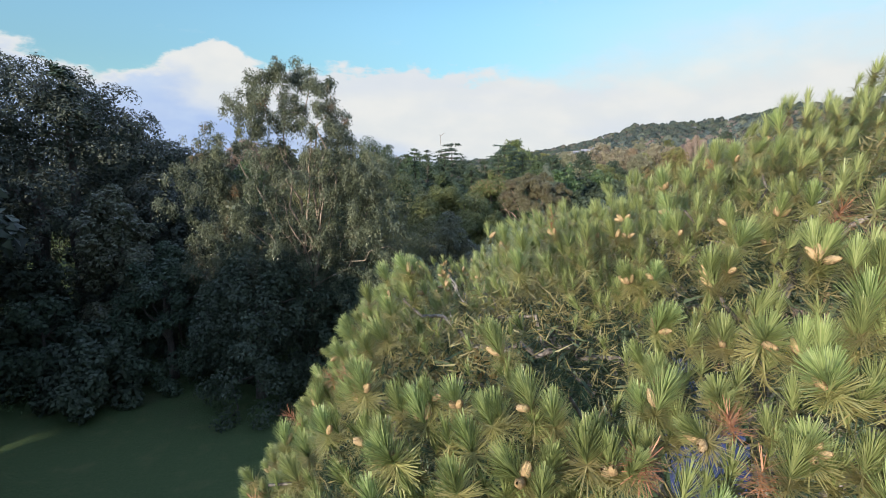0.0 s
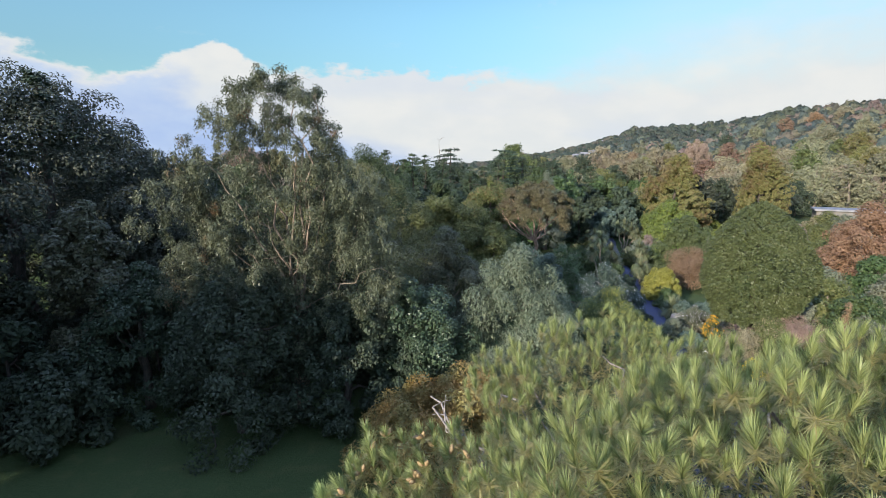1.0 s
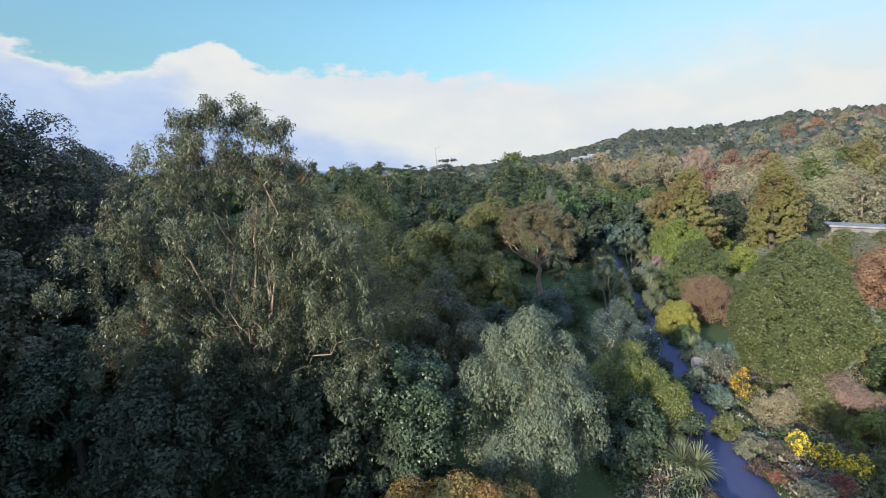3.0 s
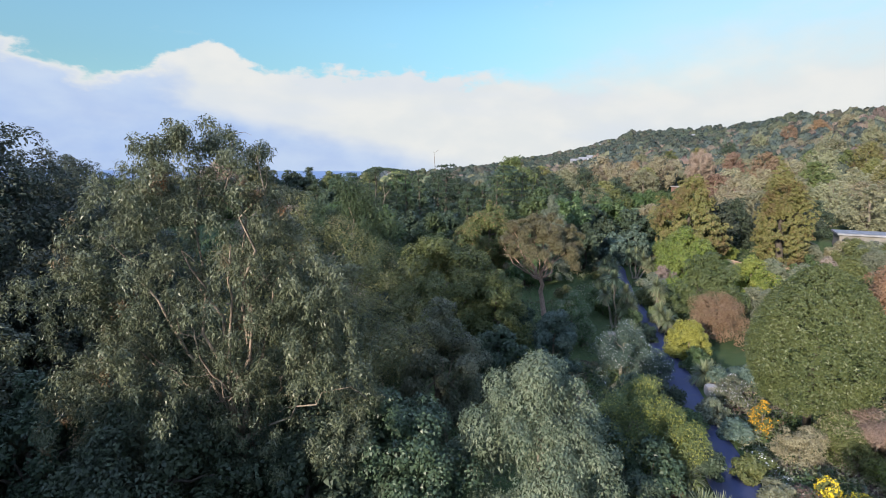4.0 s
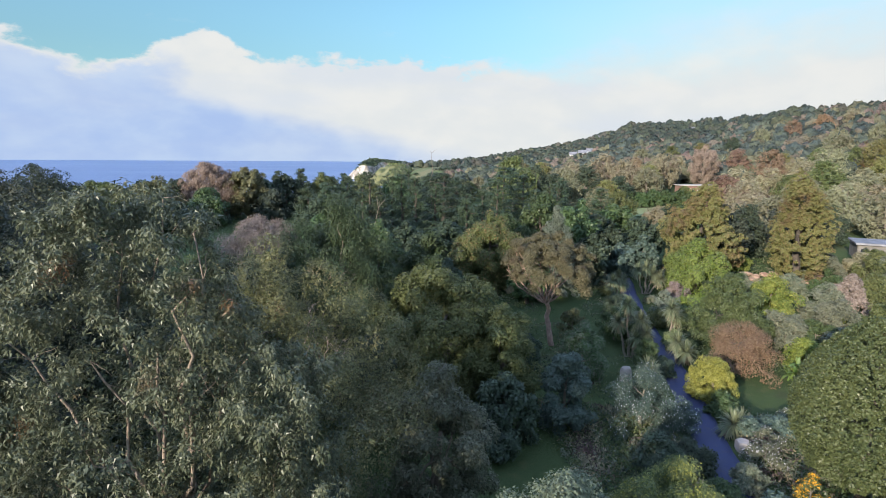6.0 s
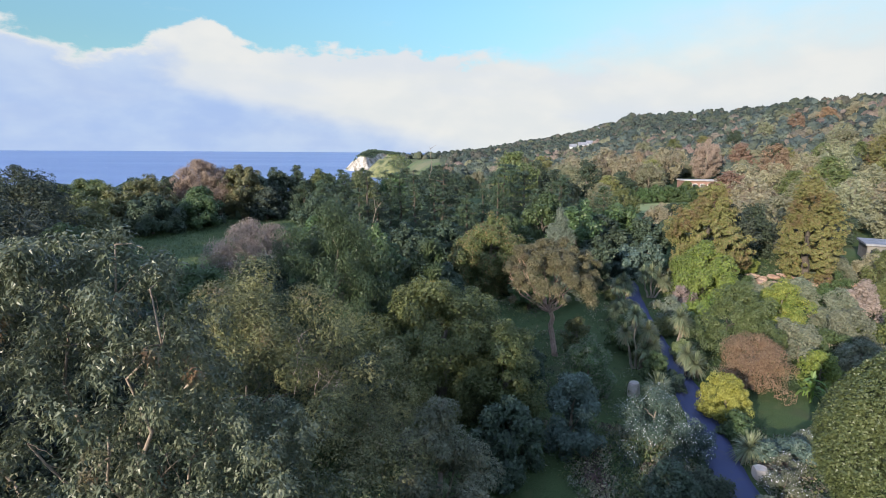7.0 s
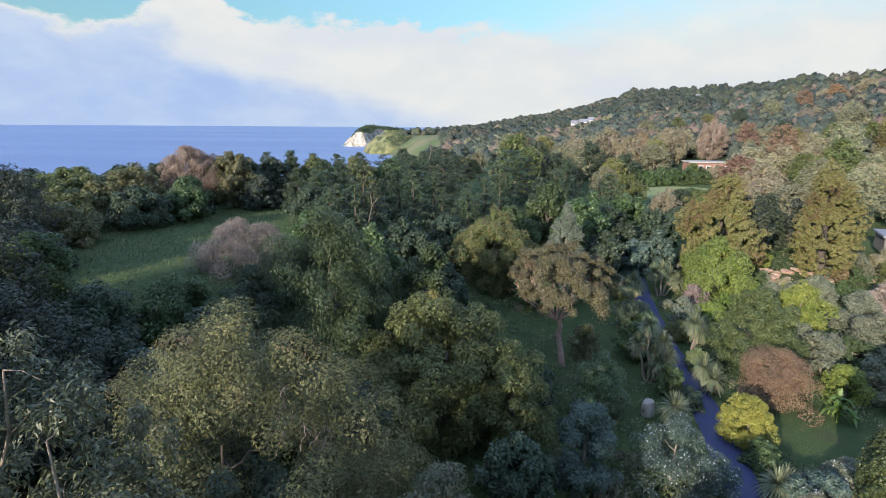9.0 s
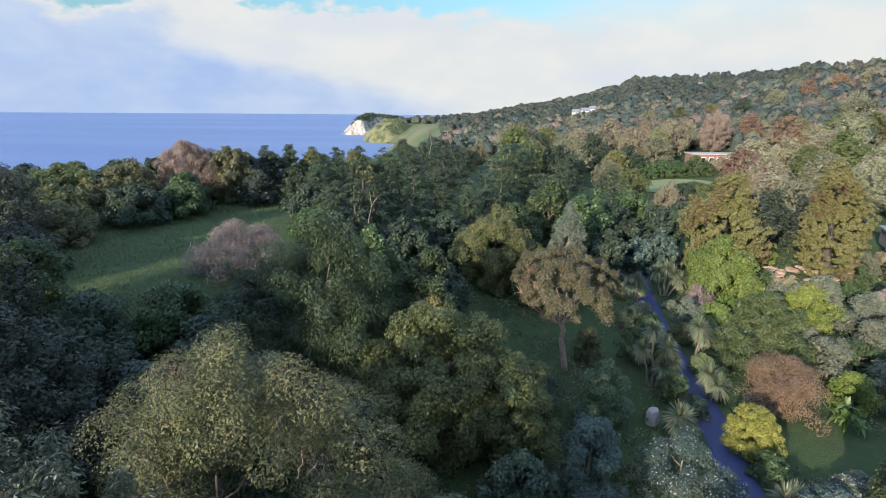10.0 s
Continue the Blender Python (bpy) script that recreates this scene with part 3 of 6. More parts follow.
def blades(rng, n, length, width, rise=(0.1, 1.4), sag=0.5, steps=4):
    """Sword leaves from one point: arching strips that taper to a tip."""
    verts, faces = [], []
    for k in range(n):
        turn, tilt = rng.uniform(0, 2 * np.pi), rng.uniform(*rise)
        l = length * rng.uniform(0.7, 1.1)
        out = np.array([math.cos(turn), math.sin(turn), 0])
        side = np.array([-math.sin(turn), math.cos(turn), 0])
        t = np.linspace(0, 1, steps + 1)
        p = out * (l * t * math.cos(tilt))[:, None] + np.array([0, 0, 1]) * (l * (t * math.sin(tilt) - sag * t ** 2.4 * math.cos(tilt)))[:, None]
        w = width * np.array([0.5, 1.0, 0.9, 0.6, 0.06])[: steps + 1] * 0.5
        verts.append(np.stack([p - side * w[:, None], p + side * w[:, None]], 1).reshape(-1, 3))
        i = np.arange(steps)
        faces.append(np.stack([2 * i, 2 * i + 1, 2 * i + 3, 2 * i + 2], -1) + k * 2 * (steps + 1))
    return np.concatenate(verts), np.concatenate(faces)


def cordyline_at(x, y, heads, label, seed, group="cordylines along the path", blade=1.15, count=120):
    """Heads: rows of dx, dy, height. Each is a stem with a ball of sword leaves."""
    rng = np.random.default_rng(seed)
    ob = thing("cordyline", label, "cordyline", pose(x, y, ground(x, y)), group)
    for dx, dy, h in heads:
        path = bent(rng, (dx * 0.25, dy * 0.25, -0.1), (dx, dy, h), 6, 0, 0.02)
        if h > 0.6:
            piece("stem", mesh_of("stem", *tube(path, np.linspace(0.13, 0.07, 6), 7), 4, [BARK], rounded=True), ob)
        if h > 1.2:
            v, f = blades(rng, int(count * 0.7), blade * 0.95, 0.08, (-1.45, -0.75), 0.15)
            piece("dead_skirt", mesh_of("dead_skirt", v + np.array([dx * 0.95, dy * 0.95, h - 0.25]), f, 4, [LEAF["tan_wood"]]), ob, "hanging tan dead leaves")
        v, f = blades(rng, int(count * 2.1), blade * 1.1, 0.085, (-0.9, 1.5), 0.38)
        piece("leaf_head", mesh_of("leaf_head", v + np.array([dx, dy, max(h, 0.08)]), f, 4, [LEAF["sword"]]), ob)
    return ob


# ---- ground, path, sea, headland ----
RIDGE_AZ = np.radians([-180, -12, -5, 0.5, 5.8, 10.7, 14.4, 18.2, 20.7, 27.9, 33.8, 38.8, 60, 110, 180])
RIDGE_D = np.array([900, 900, 900, 880, 820, 780, 740, 720, 700, 640, 400, 380, 360, 380, 900.0])
RIDGE_Z = np.array([-4, -8, 5, 7, 12, 23, 30, 43, 55, 55, 41, 43, 52, 40, -4.0])
COAST_Y = np.array([-900, -200, 60, 115, 190, 300, 480, 580, 700, 800, 860, 930, 1000, 1500.0])
COAST_X = np.array([-260, -150, -92, -84, -50, -14, -24, -31, -42, -64, -56, 0, 60, 260.0])


def ground_np(x, y):
    x, y = np.asarray(x, float), np.asarray(y, float)
    z = 5.0 * smooth(60, 140, y) * smooth(-60, 0, x + 30)
    left = smooth(46, 70, y) * smooth(-2, -15, x)
    z = z + (7.0 - z) * left * smooth(150, 118, y)
    dx, dy = x, y - 20
    r, az = np.hypot(dx, dy), np.arctan2(dx, dy)
    d, top = np.interp(az, RIDGE_AZ, RIDGE_D), np.interp(az, RIDGE_AZ, RIDGE_Z)
    t = np.clip((r - 150) / (d - 150), 0, 1.35)
    far = z + (top - z) * np.where(t <= 1, t ** 1.12, 1 - (t - 1) * 1.2)
    roll = 2.4 * np.sin(x * 0.017 + 1.3) * np.sin(y * 0.013 + 0.6) * smooth(160, 320, r)
    z = np.where(r > 150, far + roll, z)
    inland = x - np.interp(y, COAST_Y, COAST_X)
    shore = smooth(-6, 16, (inland + 5 * np.sin(y * 0.05) + 3 * np.sin(y * 0.13)) / (1 + 1.6 * smooth(220, 420, y)))
    return -19 + (z + 19) * shore


def ground(x, y):
    return float(ground_np(x, y))


def build_terrain():
    az = np.concatenate([np.linspace(-180, -52, 44, endpoint=False), np.linspace(-52, 52, 150, endpoint=False), np.linspace(52, 180, 45)])
    r = np.concatenate([np.linspace(0.004, 160, 92, endpoint=False), np.geomspace(160, 1500, 84)])
    a, rr = np.meshgrid(np.radians(az), r)
    x, y = np.sin(a) * rr, 20 + np.cos(a) * rr
    verts = np.stack([x, y, ground_np(x, y)], -1).reshape(-1, 3)
    n, m = len(r), len(az)
    i, j = np.meshgrid(np.arange(n - 1), np.arange(m - 1), indexing="ij")
    f = np.stack([i * m + j, (i + 1) * m + j, (i + 1) * m + j + 1, i * m + j + 1], -1).reshape(-1, 4)
    data = mesh_of("ground", verts, f[:, ::-1], 4, [GROUND], rounded=True)
    ob = new("ground", data)
    return tagged(ob, "garden ground of shaded lawns, rough meadow and soil", "ground", kind="structure")


def build_sea():
    az = np.radians(np.linspace(-180, 180, 121))
    r = np.array([20, 120, 300, 700, 1500, 2800, 4700.0])
    a, rr = np.meshgrid(az, r)
    verts = np.stack([np.sin(a) * rr, 20 + np.cos(a) * rr, np.full_like(a, -15.0)], -1).reshape(-1, 3)
    m = len(az)
    i, j = np.meshgrid(np.arange(len(r) - 1), np.arange(m - 1), indexing="ij")
    f = np.stack([i * m + j, i * m + j + 1, (i + 1) * m + j + 1, (i + 1) * m + j], -1).reshape(-1, 4)
    return tagged(new("water", mesh_of("water", verts, f, 4, [WATER])), "choppy blue sea with scattered whitecaps", "sea", kind="structure")


PATH_Y = np.array([-40, -10, 8, 18, 24, 29, 32.2, 38.9, 44.8, 49.7, 54.7, 62.4, 70, 79.4, 88])
PATH_X = np.array([-2.4, 3.1, 7.0, 10.1, 12.3, 14.2, 15.2, 16.8, 18.4, 19.5, 21.0, 22.7, 24.0, 26.0, 28.4])


def path_x(y):
    return np.interp(y, PATH_Y, PATH_X)


def build_path():
    y = np.linspace(-36, 88, 240)
    x = np.convolve(np.pad(path_x(y), 6, mode="edge"), np.ones(13) / 13, "valid")
    wide = np.interp(y, [18, 29, 33, 39, 90], [1.8, 1.7, 1.35, 1.1, 0.98]) + 0.04 * np.sin(y * 0.9) + 0.03 * np.sin(y * 2.3)
    z = ground_np(x, y)
    cross = [(-1.08, -0.06), (-1.0, 0.035), (-0.5, 0.06), (0, 0.07), (0.5, 0.06), (1.0, 0.035), (1.08, -0.06)]
    verts = np.stack([np.stack([x + c * wide, y, z + h], -1) for c, h in cross], 1).reshape(-1, 3)
    m = len(cross)
    i, j = np.meshgrid(np.arange(len(y) - 1), np.arange(m - 1), indexing="ij")
    f = np.stack([i * m + j, i * m + j + 1, (i + 1) * m + j + 1, (i + 1) * m + j], -1).reshape(-1, 4)
    return tagged(new("pavement", mesh_of("pavement", verts, f, 4, [ASPHALT], rounded=True)), "narrow grey tarmac garden path coloured blue as in shade", "path", kind="structure")


def build_headland():
    n, m = 120, 90
    u, v = np.meshgrid(np.linspace(0, 1, n), np.linspace(0, 1, m), indexing="ij")
    x, y = -146 + 165 * u, 810 + 190 * v
    rag = np.vectorize(lambda a, b: noise.fractal(Vector((a * 0.035, b * 0.035, 2.0)), 1.0, 2.0, 6))(x, y)
    front = 0.20 + 0.12 * smooth(0.2, 0.0, u) + 0.20 * np.maximum(u - 0.25, 0) + 0.05 * rag
    inland = v - front
    rim = 8.5 - 11.5 * smooth(0.25, 0.44, u) + rag * 1.6
    crest = 13.5 - 4.5 * smooth(0.40, 0.62, u) - 6 * smooth(0.62, 1.0, u) - 6 * smooth(0.30, 0.20, u) + rag * 1.5
    top = rim + (crest - rim) * smooth(0.02, 0.34, inland)
    slope = 0.05 + 0.25 * smooth(0.30, 0.50, u) + 0.05 * np.abs(rag)
    cliff = np.clip(inland / slope + 0.45 * rag, 0, 1) ** (0.7 + 0.6 * u)
    tip = smooth(0.03, 0.32, u + 0.06 * rag)
    z = -17.5 + (top + 17.5) * cliff * tip + rag * 0.8
    verts = np.stack([x, y, z], -1).reshape(-1, 3)
    i, j = np.meshgrid(np.arange(n - 1), np.arange(m - 1), indexing="ij")
    f = np.stack([i * m + j, (i + 1) * m + j, (i + 1) * m + j + 1, i * m + j + 1], -1).reshape(-1, 4)
    rng = np.random.default_rng(830)
    top_of = verts[(inland.ravel() > 0.10) & (cliff.ravel() > 0.96) & (u.ravel() > 0.2) & (u.ravel() < 0.62) & (v.ravel() < 0.75)]
    spot = top_of[rng.integers(0, len(top_of), 2600)] + rng.normal(size=(2600, 3)) * np.array([1.5, 1.5, 0.5])
    lv, lf = leaf_arrays(rng, spot + np.array([0, 0, 1.2]), sphere_ways(rng, 2600, 0.6), 2.6, 2.0, 0.1, 0.3)
    tagged(new("headland_scrub", mesh_of("headland_scrub", lv, lf, 3, [LEAF["dark"]])), "dark scrub on the top of the headland", "scrub", kind="stuff")
    tagged(new("headland", mesh_of("headland", verts, f, 4, [CLIFF])), "white chalk headland with a turf top above the sea", "cliff", kind="structure")
    # white water breaking along the foot of the chalk
    foam = []
    for k in range(n):
        wet = np.nonzero(z[k] > -15.0)[0]
        if len(wet) and u[k, 0] < 0.5:
            foam.append((x[k, 0], y[k, wet[0]]))
    foam = np.array(foam)
    wide = 7.0 + 5.0 * np.array([noise.noise(Vector((q * 0.15, 0, 4))) for q in foam[:, 0]])
    near = np.stack([foam[:, 0] - 2, foam[:, 1] - wide, np.full(len(foam), -14.94)], -1)
    back = np.stack([foam[:, 0], foam[:, 1] + 6, np.full(len(foam), -14.94)], -1)
    k = np.arange(len(foam) - 1)
    tagged(new("surf", mesh_of("surf", np.concatenate([near, back]), np.stack([k, k + 1, k + 1 + len(foam), k + len(foam)], -1), 4, [FOAM])), "white surf along the foot of the chalk cliff", "surf", kind="stuff")


def build_turf_mound():
    """A grassy hump at the edge of the shore, with a bare chalk patch at its foot."""
    n, m = 70, 60
    u, v = np.meshgrid(np.linspace(-1, 1, n), np.linspace(-1, 1, m), indexing="ij")
    x, y = -42 + 36 * u, 704 + 60 * v
    rag = np.vectorize(lambda a, b: noise.fractal(Vector((a * 0.05, b * 0.05, 7.0)), 1.0, 2.0, 5))(x, y)
    far = np.hypot(u * np.where(u < 0, 1.0, 0.9) + 0.1 * rag, v * 0.95)
    z = -18.5 + 25.5 * np.clip(1.12 * (1 - far ** 1.9), 0, 1) ** 0.75 + rag * 1.8 + 2.0 * np.exp(-((x + 40) / 9) ** 2) * (far < 0.9)
    i, j = np.meshgrid(np.arange(n - 1), np.arange(m - 1), indexing="ij")
    f = np.stack([i * m + j, (i + 1) * m + j, (i + 1) * m + j + 1, i * m + j + 1], -1).reshape(-1, 4)
    verts = np.stack([x, y, z], -1).reshape(-1, 3)
    tagged(new("turf_mound", mesh_of("turf_mound", verts, f, 4, [TURF], rounded=True)), "rough yellow-green turf mound above the shore", "mound", kind="structure")
    rng = np.random.default_rng(840)
    on = verts[(far.ravel() < 0.75) & (u.ravel() + 0.5 * rag.ravel() > -0.1)]
    spot = on[rng.integers(0, len(on), 1100)] + rng.normal(size=(1100, 3)) * 2.0 * np.array([1.2, 1.2, 0.4])
    lv, lf = leaf_arrays(rng, spot + np.array([0, 0, 0.5]), sphere_ways(rng, 1100, 0.6), 1.9, 1.4, 0.1, 0.3)
    tagged(new("mound_scrub", mesh_of("mound_scrub", lv, lf, 3, [LEAF["olive"]])), "dark and olive scrub on the turf mound", "scrub", kind="stuff")


TURF = plain_material("rough_turf", (0.045, 0.06, 0.022), (0.21, 0.20, 0.085), 0.22, 0.9, 1.0)
FOAM = plain_material("sea_foam", (0.30, 0.36, 0.42), (0.72, 0.74, 0.76), 0.35, 0.6, 0.4)


build_terrain()
build_sea()
build_path()
build_headland()
build_turf_mound()


# ---- the pine at the start ----
def tuft_mesh(seed, needles=150, length=0.1, fan=0.6, simple=False):
    """An upright brush of pine needles at the end of a shoot over a skirt of older ones: vertices, faces, and which faces are old."""
    rng = np.random.default_rng(seed)
    n = needles
    h = rng.uniform(0.0, 1.0, n)
    old = np.arange(n) > n * 0.66
    turn = rng.uniform(0, 2 * np.pi, n)
    lean = np.where(old, rng.uniform(0.9, 1.9, n), fan * (1.0 - 0.7 * h) + 0.06) + rng.normal(size=n) * 0.12
    root = np.stack([np.zeros(n), np.zeros(n), np.where(old, -0.10 + 0.05 * h, -0.05 + 0.07 * h)], -1)
    out = np.stack([np.cos(turn), np.sin(turn), np.zeros(n)], -1)
    side = np.stack([-np.sin(turn), np.cos(turn), np.zeros(n)], -1)
    way = out * np.sin(lean)[:, None] + np.array([0, 0, 1]) * np.cos(lean)[:, None]
    l = (length * rng.uniform(0.8, 1.12, n) * np.where(old, 0.9, 1.0))[:, None]
    tip = root + way * l - np.array([0, 0, 0.006]) * rng.uniform(0, 1, (n, 1))
    if simple:
        w = 0.0034
        verts = np.stack([root - side * w, root + side * w, tip], 1).reshape(-1, 3)
        return verts, np.arange(3 * n).reshape(n, 3), old
    w = 0.0019
    verts = np.stack([root - side * w, root + side * w, tip + side * w * 0.6, tip - side * w * 0.6], 1).reshape(-1, 3)
    k = np.arange(n)[:, None] * 4
    return verts, np.concatenate([k + np.array([0, 1, 2]), k + np.array([0, 2, 3])]), np.concatenate([old, old])


def cone_mesh():
    """A closed pine cone: a tapered egg with rows of proud scales."""
    rows, cols = 9, 10
    verts, faces = [], []
    for i in range(rows + 1):
        t = i / rows
        r = 0.024 * math.sin(math.pi * min(t * 0.82 + 0.1, 1.0)) ** 0.8 * (1.0 - 0.25 * t)
        for j in range(cols):
            a = 2 * math.pi * (j + 0.5 * (i % 2)) / cols
            bump = 1.13 if (i + j) % 2 else 0.9
            verts.append((math.cos(a) * r * bump, math.sin(a) * r * bump, 0.085 * t))
    for i in range(rows):
        for j in range(cols):
            k = (j + 1) % cols
            faces.append((i * cols + j, i * cols + k, (i + 1) * cols + k, (i + 1) * cols + j))
    return mesh_of("cone", np.array(verts), np.array(faces), 4, [CONE])


BUMPS = ((-0.35, 4.6, 0.45, 0.12), (0.5, 5.6, 0.4, 0.16), (1.45, 4.85, 0.4, -0.28), (0.5, 6.5, 0.35, -0.22), (1.2, 6.6, 0.4, 0.14), (1.3, 7.6, 0.3, -0.3), (1.6, 9.1, 0.7, 0.36), (0.9, 3.9, 0.3, -0.22), (2.95, 5.4, 0.7, 0.17))


def pine_top(x, y):
    """The upper surface of the pine's crown, in billows: it falls away to the left and beyond."""
    x, y = np.asarray(x, float), np.asarray(y, float)
    z = 11.36 + 0.40 * np.minimum(x, 2.0) - 0.13 * (y - 4.5) - 0.17 * np.maximum(y - 6.0, 0) * np.clip(x, 0, 1)
    z = z - 1.1 * np.clip(5.2 - y, 0, 1.7) - 1.15 * np.maximum(-0.1 - x, 0) + np.maximum(x - 2.0, 0) * np.clip(0.3 * (7.4 - y), -0.45, 0.4)
    for bx, by, wide, high in BUMPS:
        z = z + high * np.exp(-((x - bx) ** 2 + (y - by) ** 2) / (2 * wide ** 2))
    return z + 0.06 * np.sin(x * 7 + 1) * np.sin(y * 6.3)


def build_pine():
    rng = np.random.default_rng(41)
    bx, by = 2.9, 6.4
    ob = thing("pine_tree", "tall pine with long green needles and tan cones in low sun", "pine tree", pose(bx, by, 0))
    spots = []
    for layer, (gap, drop) in enumerate(((0.215, 0.0), (0.21, 0.15), (0.21, 0.31))):
        for gx in np.arange(-1.35, 4.4, gap):
            for gy in np.concatenate([np.arange(1.2, 3.2, gap), np.arange(3.2, 4.8, gap * 0.64), np.arange(4.8, 7.4, gap * 0.46), np.arange(7.4, 10.2, gap * 0.64)]):
                x, y = gx + rng.normal() * gap * 0.35, gy + rng.normal() * gap * 0.35
                left_end = -1.2 - 0.3 * math.exp(-((y - 5.4) / 0.55) ** 2) + 0.25 * math.sin(y * 2.9 + 0.6) + 0.12 * math.sin(y * 6.0) if y < 6.9 else min(0.75, -0.9 + 1.7 * (y - 6.9)) + 0.15 * math.sin(y * 5)
                oval = math.hypot((x - 1.9) / 3.3, (y - 5.7) / 4.6) + 0.07 * math.sin(5 * math.atan2(y - 5.7, x - 1.9)) + 0.04 * math.sin(11 * math.atan2(y - 5.7, x - 1.9))
                if oval > 1.0 or x < left_end + 0.06 * layer or y > 9.7 + 0.25 * math.sin(x * 3) - 0.35 * max(x - 2.6, 0):
                    continue
                # openings in the crown where old boughs show
                hole = noise.noise(Vector((x * 1.3, y * 1.3, 3.0)))
                if hole > 0.30 and layer < 2:
                    continue
                z = float(pine_top(x, y)) - drop - abs(rng.normal()) * 0.11 - max(0, hole) * 0.4
                if min((x - cx) ** 2 + (y - cy) ** 2 + (z - cz) ** 2 for _, cx, cy, cz, *_ in ROWS[:5]) < 0.55 ** 2:
                    continue
                spots.append((x, y, z, layer))
    spots = np.array(spots)
    # nearest stretch of the crown: single tufts; the rest joined
    near = (spots[:, 1] > 4.0) & (spots[:, 1] < 5.5) & (spots[:, 3] == 0) & (spots[:, 0] < 2.4)
    order = np.argsort(~near, kind="stable")
    plain = [tuft_mesh(950 + k, 125 - 50 * (k > 4), 0.112 + 0.009 * (k % 3), 0.62 + 0.09 * (k % 4), True) for k in range(8)]
    kinds = [tuft_mesh(900 + k, 380, 0.112 + 0.009 * (k % 3), 0.62 + 0.09 * (k % 4)) for k in range(6)]
    tones = [LEAF["needle"], LEAF["needle_old"], LEAF["needle_tip"]]
    shared = [mesh_of("needle_tuft", v, f, 3, [tones[(0, 2, 0, 2, 0, 2)[k]], tones[1]], old) for k, (v, f, old) in enumerate(kinds)]
    brown = [mesh_of("needle_tuft", v, f, 3, [LEAF["dead"]]) for v, f, old in (tuft_mesh(930, 90, 0.10, 1.5), tuft_mesh(931, 70, 0.09, 1.9))]
    cone = cone_mesh()
    rest, tone, cones = [], [], 0
    for rank, k in enumerate(order):
        x, y, z, layer = spots[k]
        slope = Vector((0.22 * (x - 1.8), -0.12 if y < 5.2 else 0.05, 1.0)) + Vector(rng.normal(size=3) * 0.22)
        turn = slope.to_track_quat("Z", "Y").to_matrix().to_4x4()
        m = Matrix.Translation((x - bx, y - by, z)) @ turn @ Matrix.Rotation(rng.uniform(0, 6.28), 4, "Z") @ Matrix.Scale(rng.uniform(0.95, 1.3) * (1.06 - 0.40 * float(smooth(4.2, 5.4, y))), 4)
        if rank < 300:
            if rng.uniform() < 0.05:
                piece("needle_tuft", brown[rank % 2], ob, "dead rust-coloured needles", m)
                continue
            piece("needle_tuft", shared[rng.integers(6)], ob, at=m)
        else:
            v, f, old = plain[rank % 5] if layer < 2 else plain[5 + rank % 3]
            tone.append(np.where(old, 1, rng.choice([0, 2], p=[0.55, 0.45])))
            rest.append((v @ np.array(m.to_3x3()).T + np.array(m.translation), f))
        if layer == 0 and y > 3.3 and rng.uniform() < 0.42 and cones < 150:
            cones += 1
            for _ in range(rng.integers(1, 4)):
                lean = Matrix.Translation((0, 0, -0.045)) @ Matrix.Rotation(rng.uniform(0, 6.28), 4, "Z") @ Matrix.Rotation(rng.uniform(0.5, 1.2), 4, "X") @ Matrix.Translation((0, 0, 0.012))
                piece("cone", cone, ob, "tan closed cone" if cones == 1 else "", m @ lean @ Matrix.Scale(0.85, 4))
    v, f = joined(rest)
    tagged(piece("needles", mesh_of("needles", v, f, 3, tones, np.concatenate(tone)), ob), kind="stuff")
    # trunk, boughs and weathered twigs
    path = bent(rng, (0, 0, -0.2), (-0.3, -0.5, 10.6), 12, 0, 0.006)
    piece("trunk", mesh_of("trunk", *tube(path, np.linspace(0.30, 0.07, 12), 10), 4, [PINE_BARK], rounded=True), ob)
    for k in range(40):
        x, y = rng.uniform(-1.0, 4.0), rng.uniform(2.4, 9.4)
        end = np.array([x - bx, y - by, float(pine_top(x, y)) - rng.uniform(0.2, 0.4)])
        root = np.array([path[10][0], path[10][1], end[2] - 1.1])
        start = end + (root - end) * min(1.0, rng.uniform(0.9, 1.6) / np.linalg.norm(root - end))
        add_limb(rng, ob, start, end, 0.021, 0.009, PINE_BARK, 10, -0.10, 3, 6, 0.04, "bough", 0.22)
    for k in range(9):
        x, y = rng.uniform(-0.6, 3.4), rng.uniform(3.0, 9.0)
        end = np.array([x - bx, y - by, float(pine_top(x, y)) - 0.8])
        add_limb(rng, ob, path[rng.integers(7, 10)], end, 0.075, 0.03, PINE_BARK, 10, -0.05, 0, 7, 0.02, "bough")
    # darker foliage low in the crown
    m = 56000
    x, y = rng.uniform(-1.0, 4.9, m), rng.uniform(1.6, 9.6, m)
    inside = (np.hypot((x - 1.9) / 3.1, (y - 5.7) / 4.3) < 1) & (x > np.where(y < 6.9, -0.75, np.minimum(1.0, -0.6 + 1.7 * (y - 6.9))))
    x, y = x[inside], y[inside]
    deep = 0.42 + rng.exponential(0.25, len(x))
    p = np.stack([x - bx, y - by, np.maximum(pine_top(x, y) - deep, 4.0)], -1)
    v, f = leaf_arrays(rng, p, sphere_ways(rng, len(x), 0.5), 0.12, 0.0065, 0.0, 0.3)
    tagged(piece("lower_needles", mesh_of("lower_needles", v, f, 3, [LEAF["needle_old"]]), ob), kind="stuff")
    # dark needle colour inside the crown, put there to give its inner shade
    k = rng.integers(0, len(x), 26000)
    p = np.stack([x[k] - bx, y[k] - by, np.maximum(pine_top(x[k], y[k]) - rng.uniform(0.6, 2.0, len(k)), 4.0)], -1)
